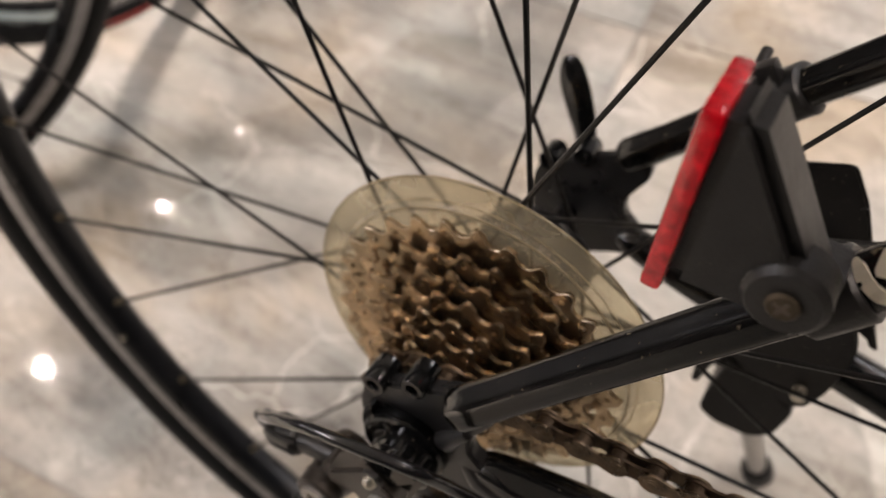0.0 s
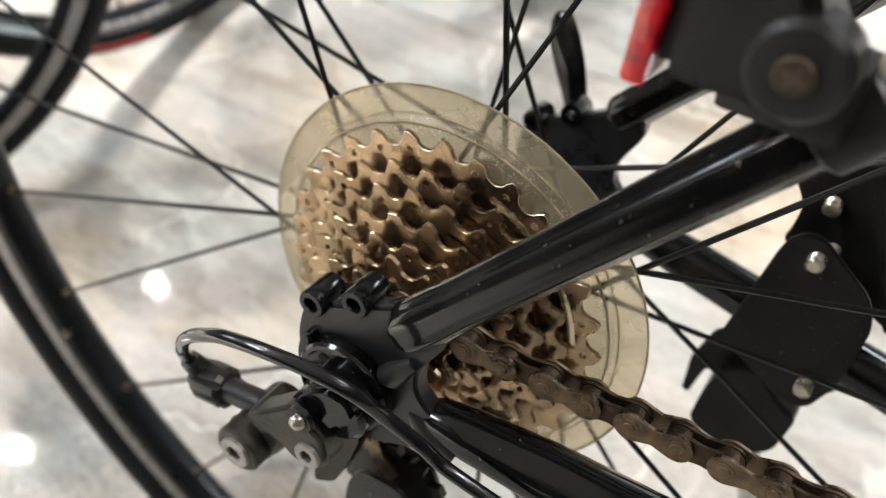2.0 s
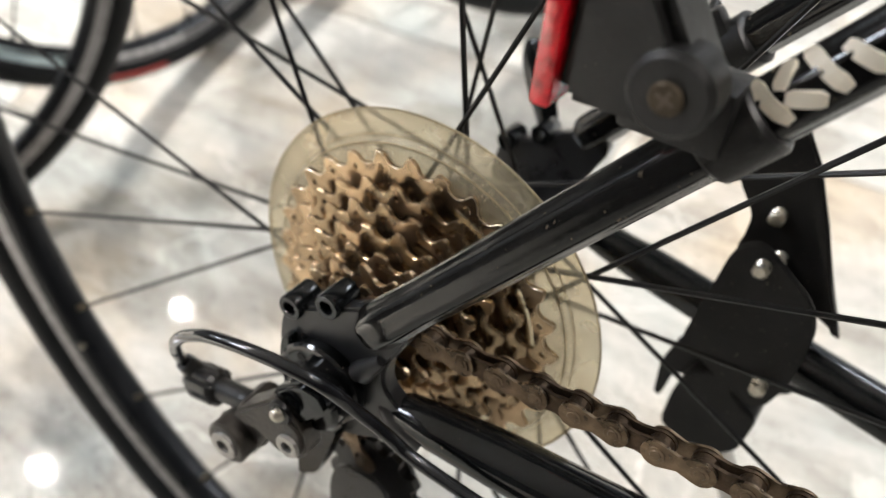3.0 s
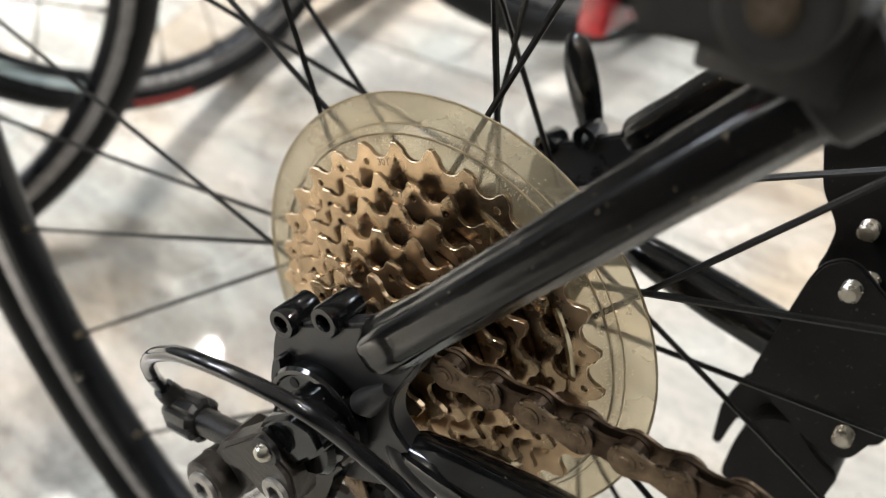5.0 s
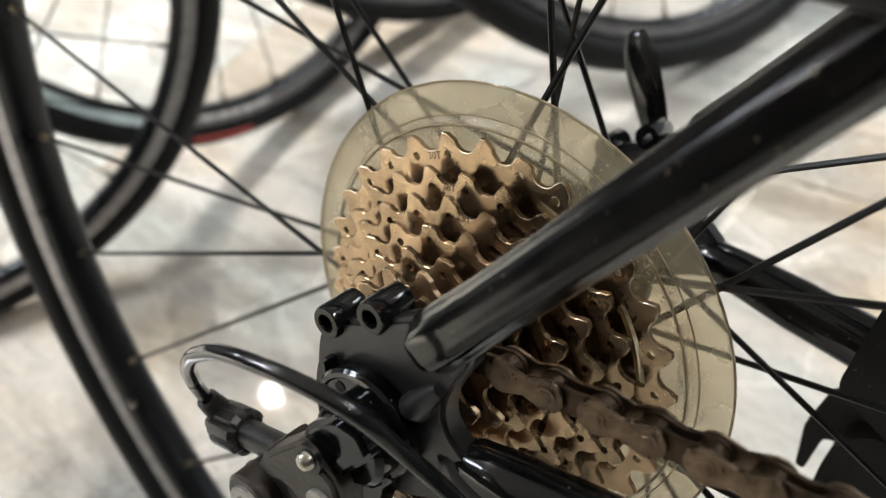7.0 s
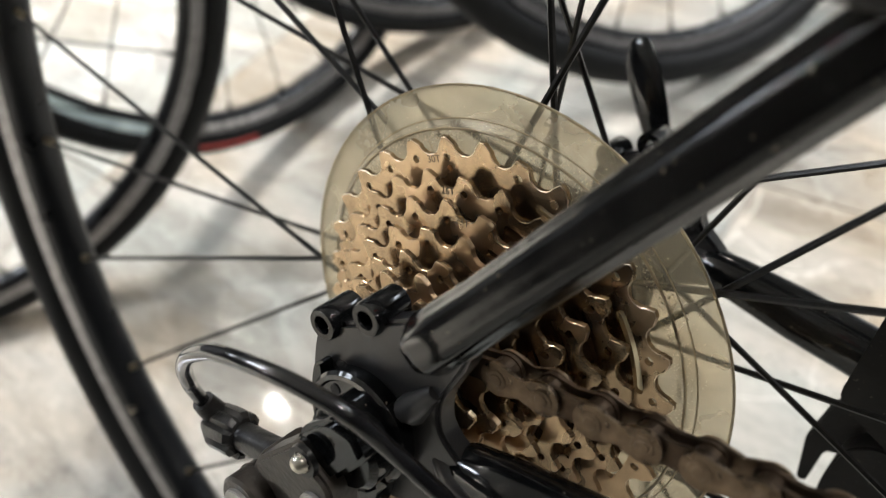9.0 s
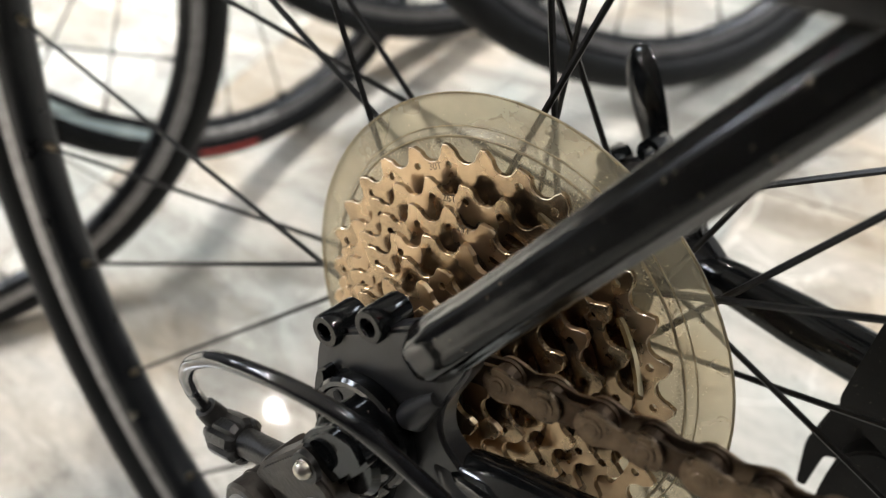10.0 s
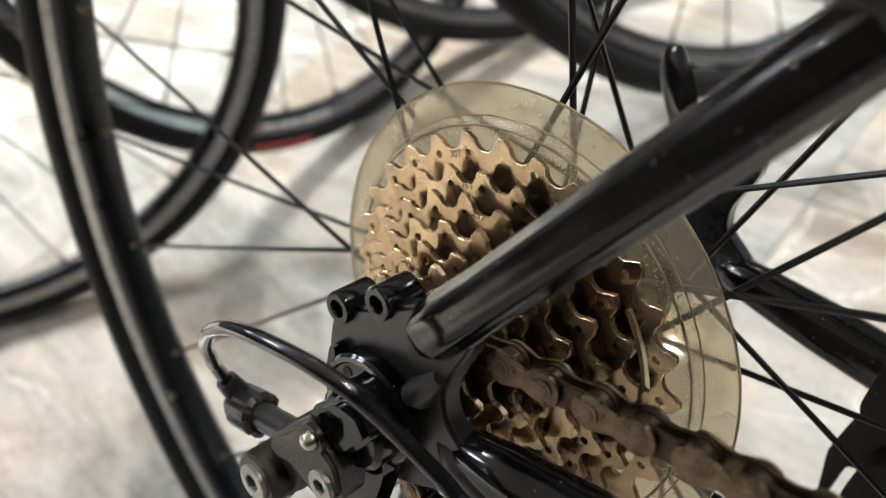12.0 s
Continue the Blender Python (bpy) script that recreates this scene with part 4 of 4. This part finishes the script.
part("stay_clamp", lc, PLASTIC, bicycle, "small black clamp band on the left stay")

# lettering on the seat stay: plain cream strokes
def stroke(owner, s0, s1, off0, off1, w=0.0018):
    side = Vector((0, -1, 0)).cross(STAY_DIR).normalized()
    bm = bmesh.new()
    pts = []
    for k in range(7):
        t = k / 6
        along, ang = s0 + (s1 - s0) * t, off0 + (off1 - off0) * t
        nrm = (Vector((0, -1, 0)) * math.cos(ang) + side * math.sin(ang)).normalized()
        pts.append((STAY_FOOT + STAY_DIR * along + nrm * 0.0079, nrm))
    rows_ = []
    for k, (p, nrm) in enumerate(pts):
        tangent = (pts[min(k + 1, 6)][0] - pts[max(k - 1, 0)][0]).normalized()
        across = tangent.cross(nrm).normalized() * w * (0.66, 1, 1, 1, 1, 1, 0.66)[k]
        rows_.append([bm.verts.new(q) for q in (p - across - nrm * 0.0012, p - across * 0.92, p, p + across * 0.92, p + across - nrm * 0.0012)])
    for r_, q_ in zip(rows_, rows_[1:]):
        for k in range(5):
            bm.faces.new((r_[k], r_[(k + 1) % 5], q_[(k + 1) % 5], q_[k]))
    bm.faces.new(rows_[0])
    bm.faces.new(rows_[-1])
    bmesh.ops.recalc_face_normals(bm, faces=bm.faces)
    part("lettering_stroke", bm, CREAM, owner, "cream lettering stroke", smooth=False)


stay_right = [o for o in bicycle.children if o.name == "seat_stay"][0]
for s0, s1, a, b in ((0.1585, 0.1610, 0.10, -0.50), (0.1635, 0.1680, 1.35, -0.35), (0.1690, 0.1725, 0.55, 1.30), (0.1695, 0.1760, 0.30, -0.30), (0.1760, 0.1805, 1.40, -0.30), (0.1835, 0.1880, 0.80, -0.30)):
    stroke(stay_right, s0, s1, a, b, 0.0019)

# ---------------- wheels of the bicycles parked behind ----------------
def parked(x, y, heading, lean, radius, label, seed, tyre_w=0.0125, tyre_h=0.0125):
    thing = tagged(new("parked_bicycle"), label, "bicycle", "parked bicycles")
    a, l = radians(heading), radians(lean)
    hd = Vector((math.cos(a), math.sin(a), 0))
    n = Vector((-math.sin(a) * math.cos(l), math.cos(a) * math.cos(l), math.sin(l)))
    u = hd.cross(n)
    if u.z < 0:
        u, hd = -u, -hd
    c = Vector((x, y, 0.004)) + u * radius
    m = Matrix.Identity(4)
    for i in range(3):
        m[i][0], m[i][1], m[i][2], m[i][3] = hd[i], n[i], u[i], c[i]
    thing.matrix_basis = m
    rim = make_wheel(thing, seed, 28, -0.028, 0.028, 0.018, radius, tyre_w, tyre_h, "black deep rim", SPOKE, 0.3068)
    rim.name = "wheel"
    return thing, rim


wheel_a, rim_a = parked(-0.595, -0.068, 60.3, 0.0, 0.334, "parked road bicycle with a black wheel and grey brake track", 10)
wheel_b, rim_b = parked(-0.542, 0.340, 91.2, -10.1, 0.334, "parked road bicycle with white marks and red stripe on its tyre", 4)
wheel_c, rim_c = parked(-0.180, 0.618, 73.5, -24.4, 0.345, "parked bicycle with a wide plain black tyre on marble", 7, 0.018, 0.018)
wheel_d, rim_d = parked(-0.459, 0.586, 73.3, -14.0, 0.345, "parked bicycle with a narrow black wheel farther back", 2)

# markings on the lettered wheel: red stripe and white bars on the tyre, painted reflection on the rim
def arc_strip(owner, name, material, r0, r1, y0, y1, a0, a1, label, steps=24):
    bm = bmesh.new()
    rows_ = []
    for k in range(steps + 1):
        t = radians(a0 + (a1 - a0) * k / steps)
        rows_.append([bm.verts.new((r * math.sin(t), y, -r * math.cos(t))) for r, y in ((r0, y0), (r1, y1), (r1, y1 + 0.0006), (r0, y0 + 0.0006))])
    for p_, q_ in zip(rows_, rows_[1:]):
        for k in range(4):
            bm.faces.new((p_[k], p_[(k + 1) % 4], q_[(k + 1) % 4], q_[k]))
    bm.faces.new(rows_[0])
    bm.faces.new(rows_[-1])
    return part(name, bm, material, owner, label)


arc_strip(rim_b, "red_stripe", REDSTRIPE, 0.3228, 0.3264, -0.0131, -0.0124, -30, -18, "faded red stripe on the tyre")
for a0, a1 in ((-28, -26.2), (-25.6, -24.9), (-24.2, -22.4), (-21.7, -19.9), (-19.0, -16.6), (-16.0, -14.6), (-14.0, -12.8)):
    arc_strip(rim_b, "white_mark", WHITE, 0.3032, 0.3078, -0.0112, -0.0112, a0, a1, "white printed bar on the tyre", 4)
# cool light mirrored in the rim, drawn as a pale strip
arc_strip(rim_b, "pale_band", RIM_REFLECTION, 0.3030, 0.3124, -0.0112, -0.0112, -70, -33, "pale blue band painting a cool reflection on the rim")

# ---------------- floor tiles ----------------
TILE, JOINT = 0.60, 0.002
tb = bmesh.new()
block(tb, (0, 0, -0.006), (TILE - JOINT, TILE - JOINT, 0.012), None, 0.0006)
tile = None
places = []
for i in range(-16, 9):
    for j in range(-12, 12):
        m = Matrix.Rotation(radians(3.5), 4, "Z") @ Matrix.Translation((-0.068 + TILE * (i + 0.5), 0.4465 + TILE * (j - 0.5), 0.0))
        if X0 < m.translation.x < X1 and Y0 < m.translation.y < Y1:
            places.append(m)
places.sort(key=lambda m: (m.translation.xy - Vector((-1.0, 0.6))).length)
for m in places[:200]:
    if tile is None:
        tile = part("tile", tb, MARBLE, floor, smooth=False, place=m)
    else:
        again(tile, floor, m)
rest = bmesh.new()
for m in places[200:]:
    bmesh.ops.create_cube(rest, size=1.0, matrix=m @ Matrix.Translation((0, 0, -0.006)) @ Matrix.Diagonal((TILE - JOINT, TILE - JOINT, 0.012, 1)))
tagged(part("far_tile_field", rest, MARBLE, floor, smooth=False), "polished grey marble tiles towards the walls", kind="stuff")
